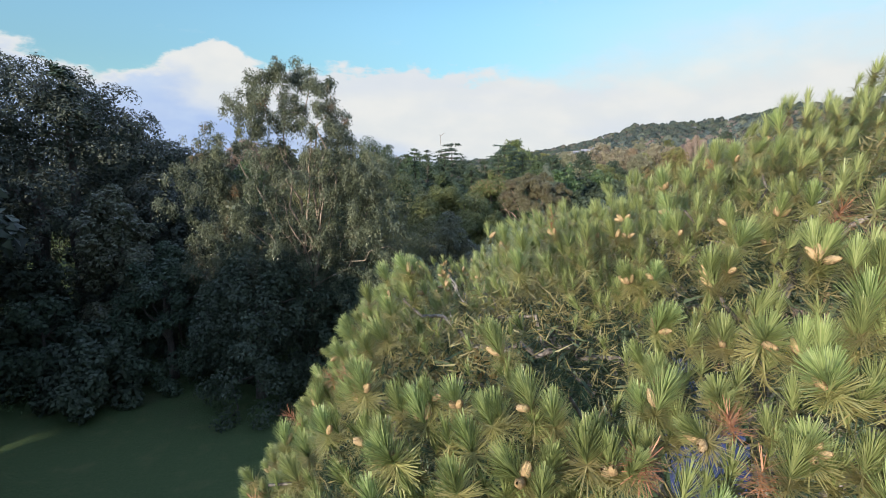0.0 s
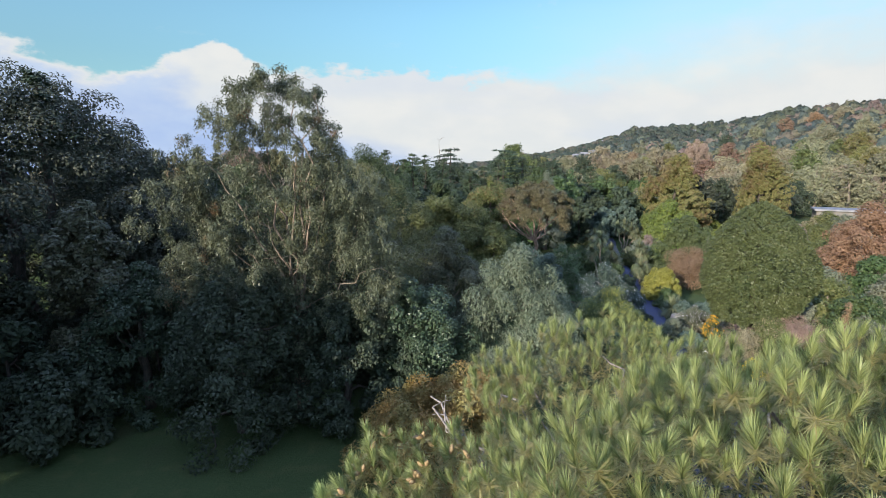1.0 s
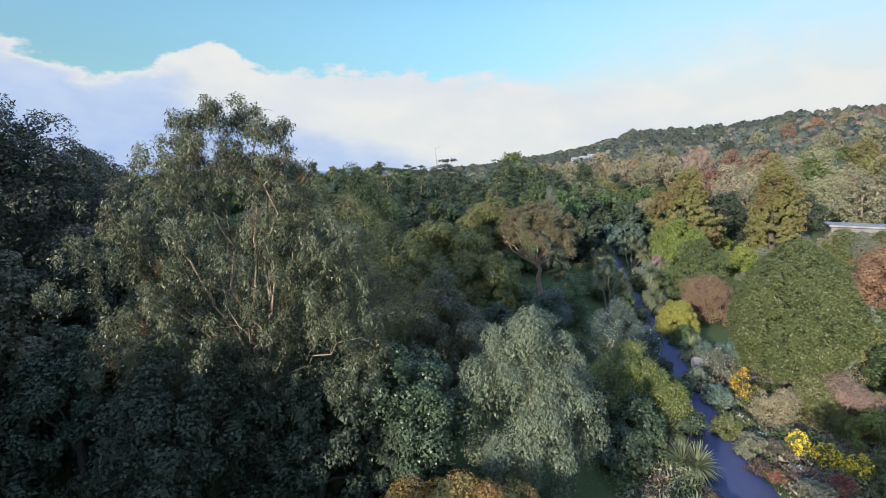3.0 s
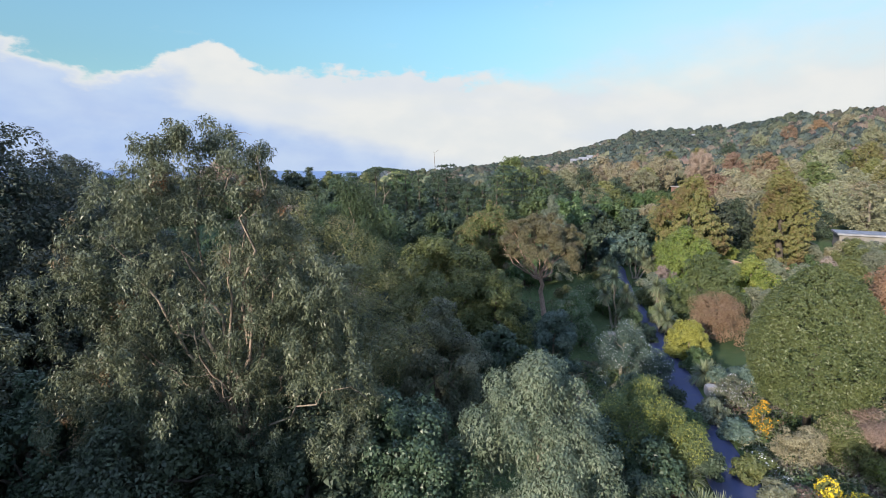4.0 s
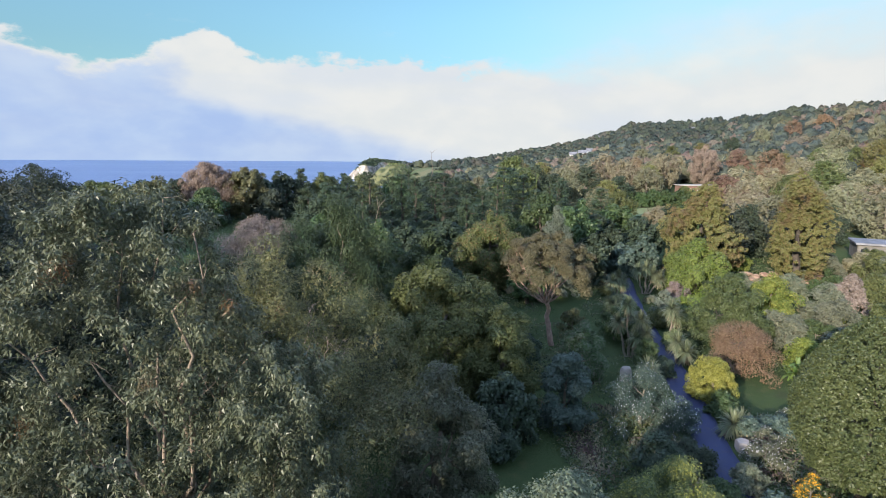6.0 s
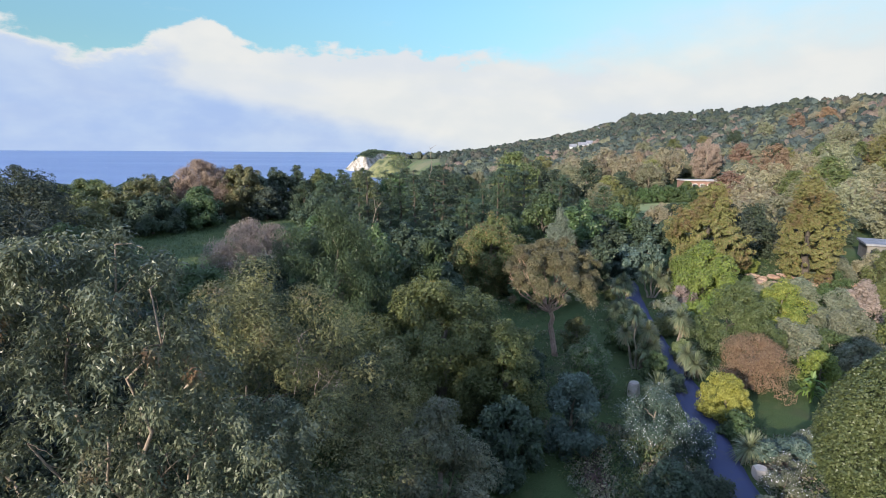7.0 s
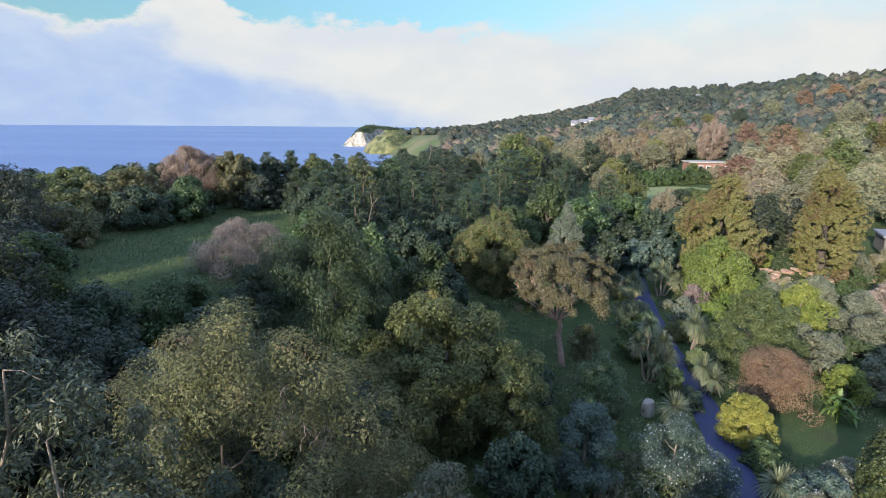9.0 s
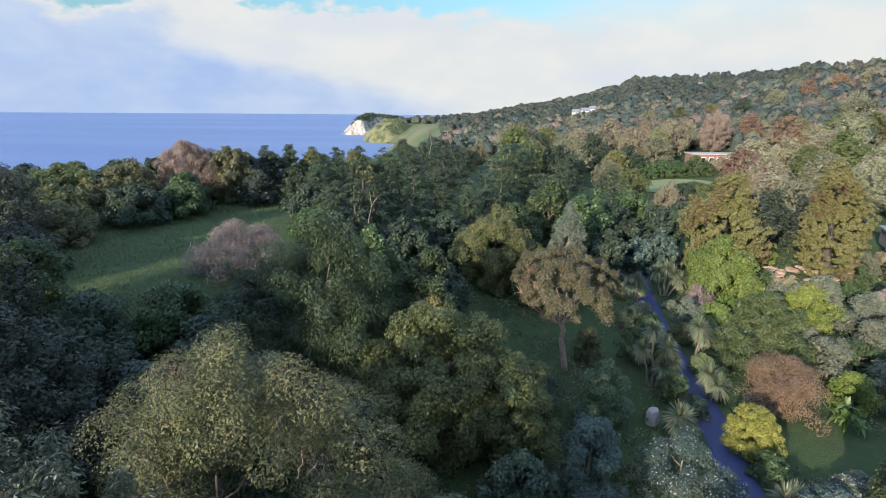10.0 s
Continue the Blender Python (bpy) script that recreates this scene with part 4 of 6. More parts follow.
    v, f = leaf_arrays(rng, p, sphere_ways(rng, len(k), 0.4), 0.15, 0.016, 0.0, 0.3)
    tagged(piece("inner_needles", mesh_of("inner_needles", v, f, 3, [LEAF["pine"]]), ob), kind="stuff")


build_pine()


# ---- trees of the near garden ----
def build_gum():
    """The eucalyptus: open crown, pale forked limbs, hanging narrow leaves."""
    rng = np.random.default_rng(7)
    x, y, height = -6.4, 30.4, 17.7
    ob = thing("eucalyptus", "tall eucalyptus with hanging grey-green leaves and pale forked limbs", "eucalyptus tree", pose(x, y, 0) @ Matrix.Diagonal((1.06, 1.06, 1.02, 1)))
    rows = []
    lobes = ((-2.7, 14.9, 0.9), (-2.2, 15.8, 0.9), (-1.2, 16.2, 0.95), (-0.1, 16.4, 0.8), (0.7, 16.1, 0.55), (0.9, 15.2, 0.6), (-1.7, 14.7, 1.1), (-0.5, 14.5, 1.2), (-2.4, 13.8, 0.8), (0.9, 14.0, 0.9), (-4.2, 13.2, 1.1), (-5.0, 12.1, 1.0), (-5.4, 10.7, 1.0), (-4.1, 10.9, 1.1),
             (-5.1, 8.9, 1.0), (-3.4, 9.4, 1.3), (-4.4, 7.3, 1.1), (-1.5, 12.2, 1.2), (0.3, 11.9, 1.2), (-2.2, 10.1, 1.3), (-0.4, 9.0, 1.3), (1.5, 12.8, 1.1), (2.5, 12.1, 0.9), (2.2, 10.1, 1.2),
             (3.5, 10.4, 0.7), (1.2, 8.0, 1.3), (2.9, 8.5, 1.0), (3.5, 6.9, 0.8), (1.9, 6.2, 0.9), (-1.3, 6.7, 1.3), (-3.2, 6.3, 1.1), (0.2, 5.2, 1.0), (0.9, 10.8, 1.0), (0.3, 7.2, 1.2), (-1.6, 8.2, 1.2), (1.6, 14.2, 0.8), (2.6, 11.2, 1.0), (3.4, 11.8, 0.9), (4.2, 9.5, 0.9), (4.2, 7.5, 0.9), (3.4, 5.5, 0.9))
    for cx, cz, r in lobes:
        for depth in (-1.5, -0.2, 1.2):
            count = int(4.6 * r * r + 3)
            w = sphere_ways(rng, count)
            rows.append(np.concatenate([np.array([cx, depth * (0.7 if cz > 14 else 1.0) + rng.normal() * 0.6, cz - 0.3]) + w * r * np.array([0.86, 1.35, 0.9]) * rng.uniform(0.55, 1.05, (count, 1)), rng.uniform(0.2, 0.44, (count, 1))], 1))
    rows = np.concatenate(rows)
    places, way = blob_leaves(rng, rows, 150000, np.array([0, 0, 10.0]), (0.25, 1.0), 0.1)
    places[:, 2] -= rng.exponential(0.16, len(places))
    v, f = leaf_arrays(rng, places, way, 0.13, 0.038, 0.85, 0.1, 0.9)
    piece("crown", mesh_of("crown", v, f, 3, [LEAF["gum"]]), ob)
    # darker leaf colour deep inside the crown, painted in as its inner shade
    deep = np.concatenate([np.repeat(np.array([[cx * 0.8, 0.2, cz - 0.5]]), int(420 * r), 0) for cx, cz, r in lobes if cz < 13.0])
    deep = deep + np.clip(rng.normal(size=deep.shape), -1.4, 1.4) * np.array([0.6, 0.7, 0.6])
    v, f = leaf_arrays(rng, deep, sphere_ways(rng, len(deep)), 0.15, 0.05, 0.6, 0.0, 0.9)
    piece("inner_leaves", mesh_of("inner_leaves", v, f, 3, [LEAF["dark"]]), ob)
    fork = np.array([0.1, 0, 5.6])
    piece("trunk", mesh_of("trunk", *tube(bent(rng, (0, 0, -0.2), fork, 7, 0, 0.012), np.linspace(0.42, 0.28, 7), 10), 4, [PALE_BARK], rounded=True), ob)
    ends = [(0.2, 0.1, 16.4), (-1.7, 0.4, 15.4), (1.2, -0.6, 15.6), (2.1, -0.2, 12.6), (-4.2, 0.0, 12.8), (0.5, -1.3, 13.0), (-1.0, -1.4, 12.6), (1.2, -0.6, 11.8), (3.2, 0.2, 9.8), (-2.6, -0.8, 9.0), (0.2, -1.9, 8.4), (4.0, -0.6, 7.6), (-4.3, 0.3, 9.3), (-1.2, -1.6, 10.4)]
    for e in ends:
        start = fork + np.array([0, 0, rng.uniform(-1.2, 0.3)]) if e[2] < 10 else fork
        add_limb(rng, ob, start, e, 0.085 if e[2] > 11 else 0.055, 0.016, PALE_BARK, 9, 0.06, 6, 7, 0.025, reach=1.1)


def build_bay():
    """A dense egg of bay: small leafy shoots set close over a rounded body, with dark hollows between them."""
    rng = np.random.default_rng(157)
    x, y, height, radius = 23.3, 40.7, 10.5, 3.7
    ob = thing("bay_tree", "large dense rounded bay tree with small dark green leaves", "bay tree", pose(x, y, 0))

    def body(h):
        up = np.clip((h - 0.34) / 0.66, 0, 1)
        return (1 - up ** 1.9) ** 0.66 * (0.55 + 0.45 * np.clip(h / 0.34, 0, 1) ** 0.7)

    h = rng.uniform(0.02, 0.995, 15000) ** 0.92
    h = h[rng.uniform(size=len(h)) < body(h) + 0.1]
    turn = rng.uniform(0, 2 * np.pi, len(h))
    swell = np.array([noise.noise(Vector((math.cos(a) * 1.5, math.sin(a) * 1.5, b * 3.2))) for a, b in zip(turn, h)])
    clump = np.array([noise.noise(Vector((math.cos(a) * 5.2, math.sin(a) * 5.2, b * 8.0))) for a, b in zip(turn, h)])
    r = radius * body(h) * (1 + 0.10 * swell) - 0.24 + 0.34 * clump + rng.normal(size=len(h)) * 0.07
    rows = np.stack([np.cos(turn) * r, np.sin(turn) * r, 1.7 + h * (height - 1.9), rng.uniform(0.09, 0.16, len(h))], -1)
    out = unit(np.stack([np.cos(turn), np.sin(turn), 0.25 + 0.9 * h], -1))
    which = rng.integers(0, len(h), 135000)
    way = unit(sphere_ways(rng, len(which)) * 1.0 + out[which])
    places = rows[which, :3] + way * rows[which, 3:] * rng.uniform(0.35, 1.08, (len(which), 1))
    deep = rng.uniform(size=len(which)) < 0.16
    places[deep] = places[deep] * np.array([0.9, 0.9, 0.98])
    v, f = leaf_arrays(rng, places, way, 0.115, 0.066, 0.35, 0.2)
    piece("crown", mesh_of("crown", v, f, 3, [LEAF["bay"]]), ob)
    piece("trunk", mesh_of("trunk", *tube(bent(rng, (0, 0, -0.2), (0, 0, 8.0), 7, 0, 0.01), np.linspace(0.25, 0.08, 7), 8), 4, [DARK_BARK], rounded=True), ob)


def build_umbrella_tree():
    """Pink-barked tree with a spreading head of olive and russet foliage over bare forked limbs."""
    rng = np.random.default_rng(19)
    x, y = 12.3, 65.0
    gz = ground(x, y)
    ob = thing("strawberry_tree", "spreading tree with pinkish forked limbs and russet-olive foliage", "tree", pose(x, y, gz))
    ends, rows = [], []
    for k in range(120):
        a, r = rng.uniform(0, 2 * np.pi), 4.1 * math.sqrt(rng.uniform(0.0, 1))
        z = 10.9 - 0.24 * r ** 1.8 + rng.normal() * 0.3 - (rng.uniform(0, 3.6 - 0.5 * r) if k > 40 else 0)
        ends.append((math.cos(a) * r - 0.3, math.sin(a) * r, z - 0.6))
        rows.append((math.cos(a) * r - 0.3, math.sin(a) * r, z, rng.uniform(0.4, 0.8)))
    rows = np.array(rows)
    places, way = blob_leaves(rng, rows, 56000, np.array([0, 0, 5.0]), (0.4, 1.05), 0.4)
    v, f = leaf_arrays(rng, places, way, 0.17, 0.075, 0.2, 0.5)
    piece("crown", mesh_of("crown", v, f, 3, [LEAF["rust_olive"]]), ob)
    piece("trunk", mesh_of("trunk", *tube(bent(rng, (0.5, 0, -0.2), (-0.2, 0, 4.4), 7, 0, 0.02), np.linspace(0.30, 0.2, 7), 9), 4, [PINK_BARK], rounded=True), ob)
    for e in ends[:14]:
        add_limb(rng, ob, (-0.2, 0, 4.2), e, 0.11, 0.025, PINK_BARK, 7, -0.08, 4, 6, 0.035, reach=0.9)


def build_dead_snag(x, y, top, label):
    rng = np.random.default_rng(int(x * 7 + y))
    gz = ground(x, y)
    ob = thing("dead_tree", label, "dead tree", pose(x, y, gz))
    h = top - gz
    path = bent(rng, (0, 0, -0.2), (0, 0, h), 9, 0, 0.02)
    piece("trunk", mesh_of("trunk", *tube(path, np.linspace(h * 0.012, 0.03, 9), 7), 4, [BARK], rounded=True), ob)
    for k in range(6):
        s = path[rng.integers(5, 9)]
        e = s + np.array([rng.normal() * h * 0.06, rng.normal() * h * 0.05, rng.uniform(0.02, 0.12) * h])
        add_limb(rng, ob, s, e, 0.04, 0.012, BARK, 5, 0.02)


def add_bare_twigs(ob, reach, top, seed):
    """Bare pinkish branches standing out of a crown."""
    rng = np.random.default_rng(seed)
    for k in range(15):
        a, q = rng.uniform(0, 2 * np.pi), reach * math.sqrt(rng.uniform(0.02, 1.0))
        z = top * (1 - 0.42 * (q / reach) ** 2.2)
        tip = np.array([math.cos(a) * q - 0.6, math.sin(a) * q, z + rng.uniform(-0.3, 0.2)])
        add_limb(rng, ob, tip * np.array([0.75, 0.75, 0.82]), tip, 0.022, 0.008, TWIG, 6, 0.04, 12, 4, 0.04, "bare_branch", 0.8)


LEAF["rust_olive"] = leaf_material("russet_olive_leaf", (0.078, 0.082, 0.03), (0.13, 0.125, 0.046), (0.20, 0.18, 0.075), 0.5, 0.28, (0.15, 0.118, 0.06), (0.54, 0.68), 0.4)
build_gum()
build_umbrella_tree()
HOLM = "dense dark holm oak in a tall shaded mass beside the lawn"
# the oaks at x -49 and -40.5 are unseen, added to shade the meadow
for k, (x, y, top, r) in enumerate(((-28.2, 41.0, 19.4, 11.0), (-38.5, 44.0, 15.5, 8.5), (-20.0, 46.5, 13.4, 5.6), (-30.0, 54.5, 17.2, 6.6), (-41.5, 75.0, 16.8, 5.6), (-49.0, 60.0, 17.0, 6.5), (-40.5, 61.0, 15.0, 5.5), (-18.5, 38.0, 11.6, 4.4))):
    tree_at("holm_oak", HOLM, "oak tree", x, y, top, r, "holm", 100 + k, low=0.04, leaves=9000 if k else 42000, size=(0.28, 0.16), blobs=150 if k else 320, blob=0.14 if k else 0.11, bark=DARK_BARK, group="dark wood by the lawn", shape=broad_shape, limbs=4, fine=1.9, rough=0.35)
# unseen oaks added behind the camera to throw shade over the lawn
for k, (x, y, top, r) in enumerate(((-31, 16, 17, 7.5), (-26, 5, 17, 6.5), (-36, 3, 19, 7.5), (-34, -10, 18, 7.5), (-41, 22, 20, 7), (-25, 24, 17, 5.5), (-15, -3, 9.5, 5.0), (-18.5, 3.5, 11.0, 5.2), (-22, -7, 15, 6), (-9, -9, 11.5, 4.5), (-20.5, 12, 14.0, 5.5), (-34, 30, 21, 7))):
    tree_at("holm_oak", HOLM, "oak tree", x, y, top, r, "holm", 120 + k, low=0.04, leaves=4500, size=(0.8, 0.55), blobs=50, blob=0.24, bark=DARK_BARK, group="dark wood by the lawn")
conifer_at("pine_tree", "small dark pine poking above the oaks", -24.8, 39.5, 18.9, 2.4, "cedar", 140, 9, 1800, (0.4, 0.12), low=0.7, category="pine tree")
tree_at("lime_tree", "pale-leaved small tree in front of the dark oaks", "tree", -17.8, 32.0, 11.2, 2.7, "gum", 150, leaves=6500, size=(0.28, 0.19), low=0.1, fine=2.3)
LAUREL = "dark evergreen shrub below the eucalyptus in shade"
for k, (x, y, top, r) in enumerate(((-8.8, 28.4, 7.8, 3.7), (-4.0, 29.4, 6.4, 2.8), (-14.6, 31.0, 7.4, 3.0), (-0.8, 29.8, 4.6, 2.0))):
    tree_at("cherry_laurel", LAUREL, "shrub", x, y, top, r, "dark", 181 + k, leaves=9000, size=(0.22, 0.13), low=0.03, shape=broad_shape, bark=DARK_BARK, fine=1.8, blobs=80, blob=0.2, group="laurels")
tree_at("laurel_tree", "glossy dark green bushy tree beside the silver tree", "tree", -0.6, 30.8, 7.2, 2.9, "laurel", 153, leaves=8000, size=(0.22, 0.14), low=0.06, bark=DARK_BARK, fine=2.3)
tree_at("silver_tree", "silvery grey-green weeping tree with soft drooping foliage", "tree", 4.7, 30.2, 9.0, 3.0, "silver", 154, leaves=24000, size=(0.2, 0.075), low=0.08, blobs=54, blob=0.27, bark=BARK, limbs=2, droop=0.8, lift=0.15, hang=0.2, shape=column_shape, rough=1.15, trunk=0.022, fine=2.3, inner=0.2)
tree_at("acacia", "yellow-topped feathery green tree beside the path", "tree", 11.6, 37.0, 5.0, 2.9, "olive", 155, leaves=12000, size=(0.2, 0.06), low=0.05, shape=dome_shape, droop=0.5, extra=("yellow", 0.3), fine=2.3)
tree_at("maple", "small tree with rust and olive autumn leaves", "tree", 1.2, 24.4, 4.5, 4.3, "rust", 156, leaves=20000, size=(0.15, 0.085), low=0.1, shape=dome_shape, blobs=60, blob=0.2, fine=2.3, rough=1.5, lift=0.1)
build_bay()
tree_at("willow_gum", "golden olive shrubby tree with pinkish bare twigs", "tree", -6.6, 41.6, 13.3, 8.2, "gold", 158, leaves=52000, size=(0.165, 0.068), low=0.05, shape=mound_shape, blobs=92, blob=0.17, droop=0.35, limbs=4, bark=DARK_BARK, fine=2.3, twigs=5, rough=1.6, trunk=0.012)
add_bare_twigs(bpy.data.objects["willow_gum"], 4.6, 12.6, 158)
tree_at("grey_gum", "shaded grey-green drooping tree", "tree", 1.4, 38.5, 8.6, 2.8, "gum", 159, leaves=10000, size=(0.24, 0.08), low=0.08, droop=0.6, limbs=8, bark=PALE_BARK, fine=2.3)
tree_at("oak_tree", "broad olive-topped oak with a dark shaded skirt", "oak tree", 1.8, 54.2, 10.0, 5.2, "olive", 160, leaves=17000, size=(0.26, 0.17), low=0.04, blobs=80, blob=0.2, fine=2.3)
tree_at("oak_tree", "olive-leaved oak beside the broad oak", "oak tree", 6.2, 52.6, 7.6, 3.0, "olive", 161, leaves=8000, size=(0.26, 0.17), low=0.04, fine=2.3)
tree_at("oak_tree", "tall oak turning bronze at the top", "oak tree", 8.8, 84.0, 11.2, 5.0, "olive", 162, leaves=17000, size=(0.3, 0.18), low=0.03, extra=("copper_olive", 0.22), shape=round_shape, blobs=90, blob=0.2, inner=0.5, fine=2.3, rough=1.2)
tree_at("blue_cypress", "pointed blue-green cypress among darker trees", "cypress", 16.6, 80.6, 12.4, 3.3, "cypress", 163, leaves=12000, size=(0.3, 0.11), low=0.02, shape=cone_shape, blobs=150, blob=0.15, droop=-0.3, fine=2.3, inner=0.5, rough=0.8)
tree_at("willow", "soft green drooping willow above shaded shrubs", "willow tree", -7.0, 60.0, 14.3, 5.8, "willow", 164, leaves=24000, size=(0.34, 0.09), low=0.04, droop=0.9, hang=0.3, blobs=70, blob=0.2, fine=2.3)
tree_at("willow", "dark green tree merging with the willow", "willow tree", 0.8, 64.0, 11.6, 3.4, "willow", 165, leaves=9000, size=(0.3, 0.2), low=0.04, fine=2.3)
tree_at("field_maple", "small yellow-green autumn tree in the shade", "tree", 1.6, 62.0, 8.6, 2.2, "beech", 166, leaves=4500, size=(0.3, 0.2), low=0.1, fine=2.3)
bush_at("purple_bush", "low mounded mauve-brown bare bush on the meadow edge", -16.8, 72.0, 11.3, 4.8, "mauve", 167, 12000, (0.3, 0.05), lift=0.0, droop=-0.6)
tree_at("round_tree", "rounded bright-topped green tree by the meadow", "tree", -27.4, 60.0, 12.9, 3.4, "green", 168, leaves=7000, size=(0.3, 0.2), low=0.03, shape=dome_shape, fine=2.3)
tree_at("beech_tree", "large beech turning gold and brown", "beech tree", 38.6, 88.0, 14.9, 5.1, "beech", 169, leaves=24000, size=(0.27, 0.15), low=0.03, blobs=330, blob=0.085, droop=0.35, inner=0.6, shape=beech_shape, limbs=4, fine=2.3, rough=1.3, bark=DARK_BARK, extra=("copper_olive", 0.26))
tree_at("beech_tree", "large beech turning gold and brown", "beech tree", 52.0, 87.0, 16.4, 4.1, "beech", 170, leaves=20000, size=(0.27, 0.15), low=0.03, blobs=300, blob=0.10, droop=0.35, inner=0.6, shape=beech_shape, limbs=4, fine=2.3, rough=1.2, bark=DARK_BARK, extra=("copper_olive", 0.2))
tree_at("lime_tree", "bright yellow-green round tree before the beech", "tree", 35.6, 82.5, 7.4, 4.6, "lime", 171, leaves=10000, size=(0.34, 0.22), low=0.03, shape=dome_shape, extra=("olive", 0.35), fine=2.3)
tree_at("evergreen_oak", "dark rounded evergreen beside the path", "oak tree", 29.5, 64.6, 7.0, 3.9, "bay", 172, leaves=14000, size=(0.22, 0.13), low=0.02, shape=dome_shape, blobs=80, blob=0.18, bark=DARK_BARK, fine=2.3)
tree_at("smoke_tree", "small pinkish-brown autumn tree over the lawn", "tree", 27.2, 58.4, 4.5, 3.2, "tan_pink", 173, leaves=9000, size=(0.17, 0.07), low=0.14, shape=dome_shape, limbs=9, fine=2.3)
tree_at("golden_shrub", "bright yellow leafy shrub at the lawn corner", "shrub", 22.3, 53.4, 3.4, 1.8, "yellow", 174, leaves=7500, size=(0.17, 0.11), low=0.03, shape=dome_shape, limbs=3, fine=2.3)
bush_at("choisya", "rounded evergreen shrub with pale-edged leaves", 13.4, 57.0, 4.7, 2.3, "green", 175, 7000, (0.2, 0.09), extra=("grey", 0.4))
bush_at("viburnum", "blue-green rounded evergreen shrub in shade", 9.9, 49.4, 5.2, 2.2, "blue", 176, 7500, (0.22, 0.11))
bush_at("olearia", "shrub covered in small white flowers by the path", 15.0, 49.0, 4.4, 2.6, "blue", 177, 11000, (0.13, 0.05), extra=("flower_white", 0.07))
bush_at("olearia", "shrub covered in small white flowers by the path", 17.3, 48.4, 2.6, 1.4, "blue", 178, 4500, (0.13, 0.05), extra=("flower_white", 0.07))
tree_at("copper_tree", "round copper-orange autumn tree in full sun", "tree", 45.2, 57.4, 9.4, 4.6, "copper", 179, leaves=11000, size=(0.26, 0.17), low=0.03, shape=dome_shape, fine=2.3)
tree_at("yellow_tree", "small leafy yellow-green tree", "tree", 38.4, 71.5, 5.6, 2.9, "lime", 180, leaves=6000, size=(0.26, 0.17), low=0.03, shape=dome_shape, extra=("yellow", 0.3), fine=2.3)

# cordylines and other sword-leaved plants
CORD = "cordyline palm with a shaggy head of pale sword leaves"
cordyline_at(24.0, 78.5, ((0, 0, 3.1), (0.7, 0.2, 2.4), (-0.7, 0, 2.6)), CORD, 201)
cordyline_at(28.6, 81.5, ((0, 0, 3.4), (1.1, 0.3, 2.6), (-1.0, 0.2, 3.0), (1.9, 0, 2.0)), CORD, 202)
cordyline_at(25.3, 67.0, ((0, 0, 3.0), (0.6, 0.3, 2.2)), CORD, 203)
cordyline_at(19.3, 62.0, ((-0.4, 0.3, 4.9), (0.7, -0.2, 3.6), (-1.3, 0, 3.4), (1.2, -0.3, 2.3), (0.3, -0.5, 2.0)), CORD, 204, blade=1.0)
cordyline_at(22.9, 60.4, ((0, 0, 2.0), (0.5, -0.6, 1.3)), "low yellowish cordyline beside the path", 205)
cordyline_at(17.9, 55.0, ((0, 0, 1.7), (0.4, 0.2, 1.3)), "single bushy cordyline rosette beside the stone", 206, blade=1.25, count=110)
cordyline_at(13.4, 32.3, ((0, 0, 0.45), (-0.5, 0.5, 0.35)), "variegated sword-leaved clump beside the path", 207, blade=1.2, count=130)
cordyline_at(11.0, 28.5, ((0, 0, 0.3), (0.8, 0.6, 0.3), (-0.7, 0.5, 0.3)), "grey-green spiky clump in shade", 208, blade=0.95, count=70)
cordyline_at(19.9, 48.0, ((0.9, 0, 0.8), (1.6, 0.4, 0.5)), "rounded spiky green clump at the path edge", 209, blade=1.2, count=130)
cordyline_at(12.8, 35.6, ((0.7, 0, 0.4),), "dark sword-leaved clump beside the path", 210, blade=1.1, count=90)


def banana_at(x, y, label, seed):
    rng = np.random.default_rng(seed)
    ob = thing("banana_plant", label, "banana plant", pose(x, y, ground(x, y)))
    for k in range(6):
        dx, dy, h = rng.normal() * 0.8, rng.normal() * 0.6, rng.uniform(0.5, 1.3)
        piece("stem", mesh_of("stem", *tube(bent(rng, (dx, dy, -0.1), (dx, dy, h), 5, 0, 0.02), np.linspace(0.07, 0.05, 5), 7), 4, [LEAF["banana"]], rounded=True), ob)
        for j in range(10):
            v, f = blades(rng, 1, 1.15, 0.26, (0.0, 1.3), 0.75)
            piece("leaf", mesh_of("leaf", v + np.array([dx, dy, h]), f, 4, [LEAF["banana"]]), ob)


banana_at(30.6, 55.8, "bright green banana clump with broad torn leaves", 220)
banana_at(34.0, 77.5, "banana clump with broad leaves by the far lawn", 221)

# flower borders
for k, (x, y, top, r) in enumerate(((19.3, 33.7, 1.5, 0.62), (20.0, 32.7, 1.45, 0.66), (20.9, 31.8, 1.3, 0.6), (20.4, 32.1, 1.0, 0.5))):
    bush_at("coneflower_bed", "drift of bright yellow daisies", x, y, top, r, "olive", 230 + k, 1300, (0.13, 0.07), category="flowers", extra=("flower_yellow", 0.5), group="yellow daisies", low=0.3)
bush_at("coneflower_bed", "few yellow daisies in shaded planting", 9.8, 35.4, 2.2, 0.5, "laurel", 244, 700, (0.13, 0.07), category="flowers", extra=("flower_yellow", 0.12), group="yellow daisies")
bush_at("red_hot_poker", "clump of orange-yellow flower spikes", 20.1, 40.1, 2.4, 0.7, "olive", 232, 1500, (0.17, 0.06), category="flowers", extra=("flower_orange", 0.42), shape=column_shape)
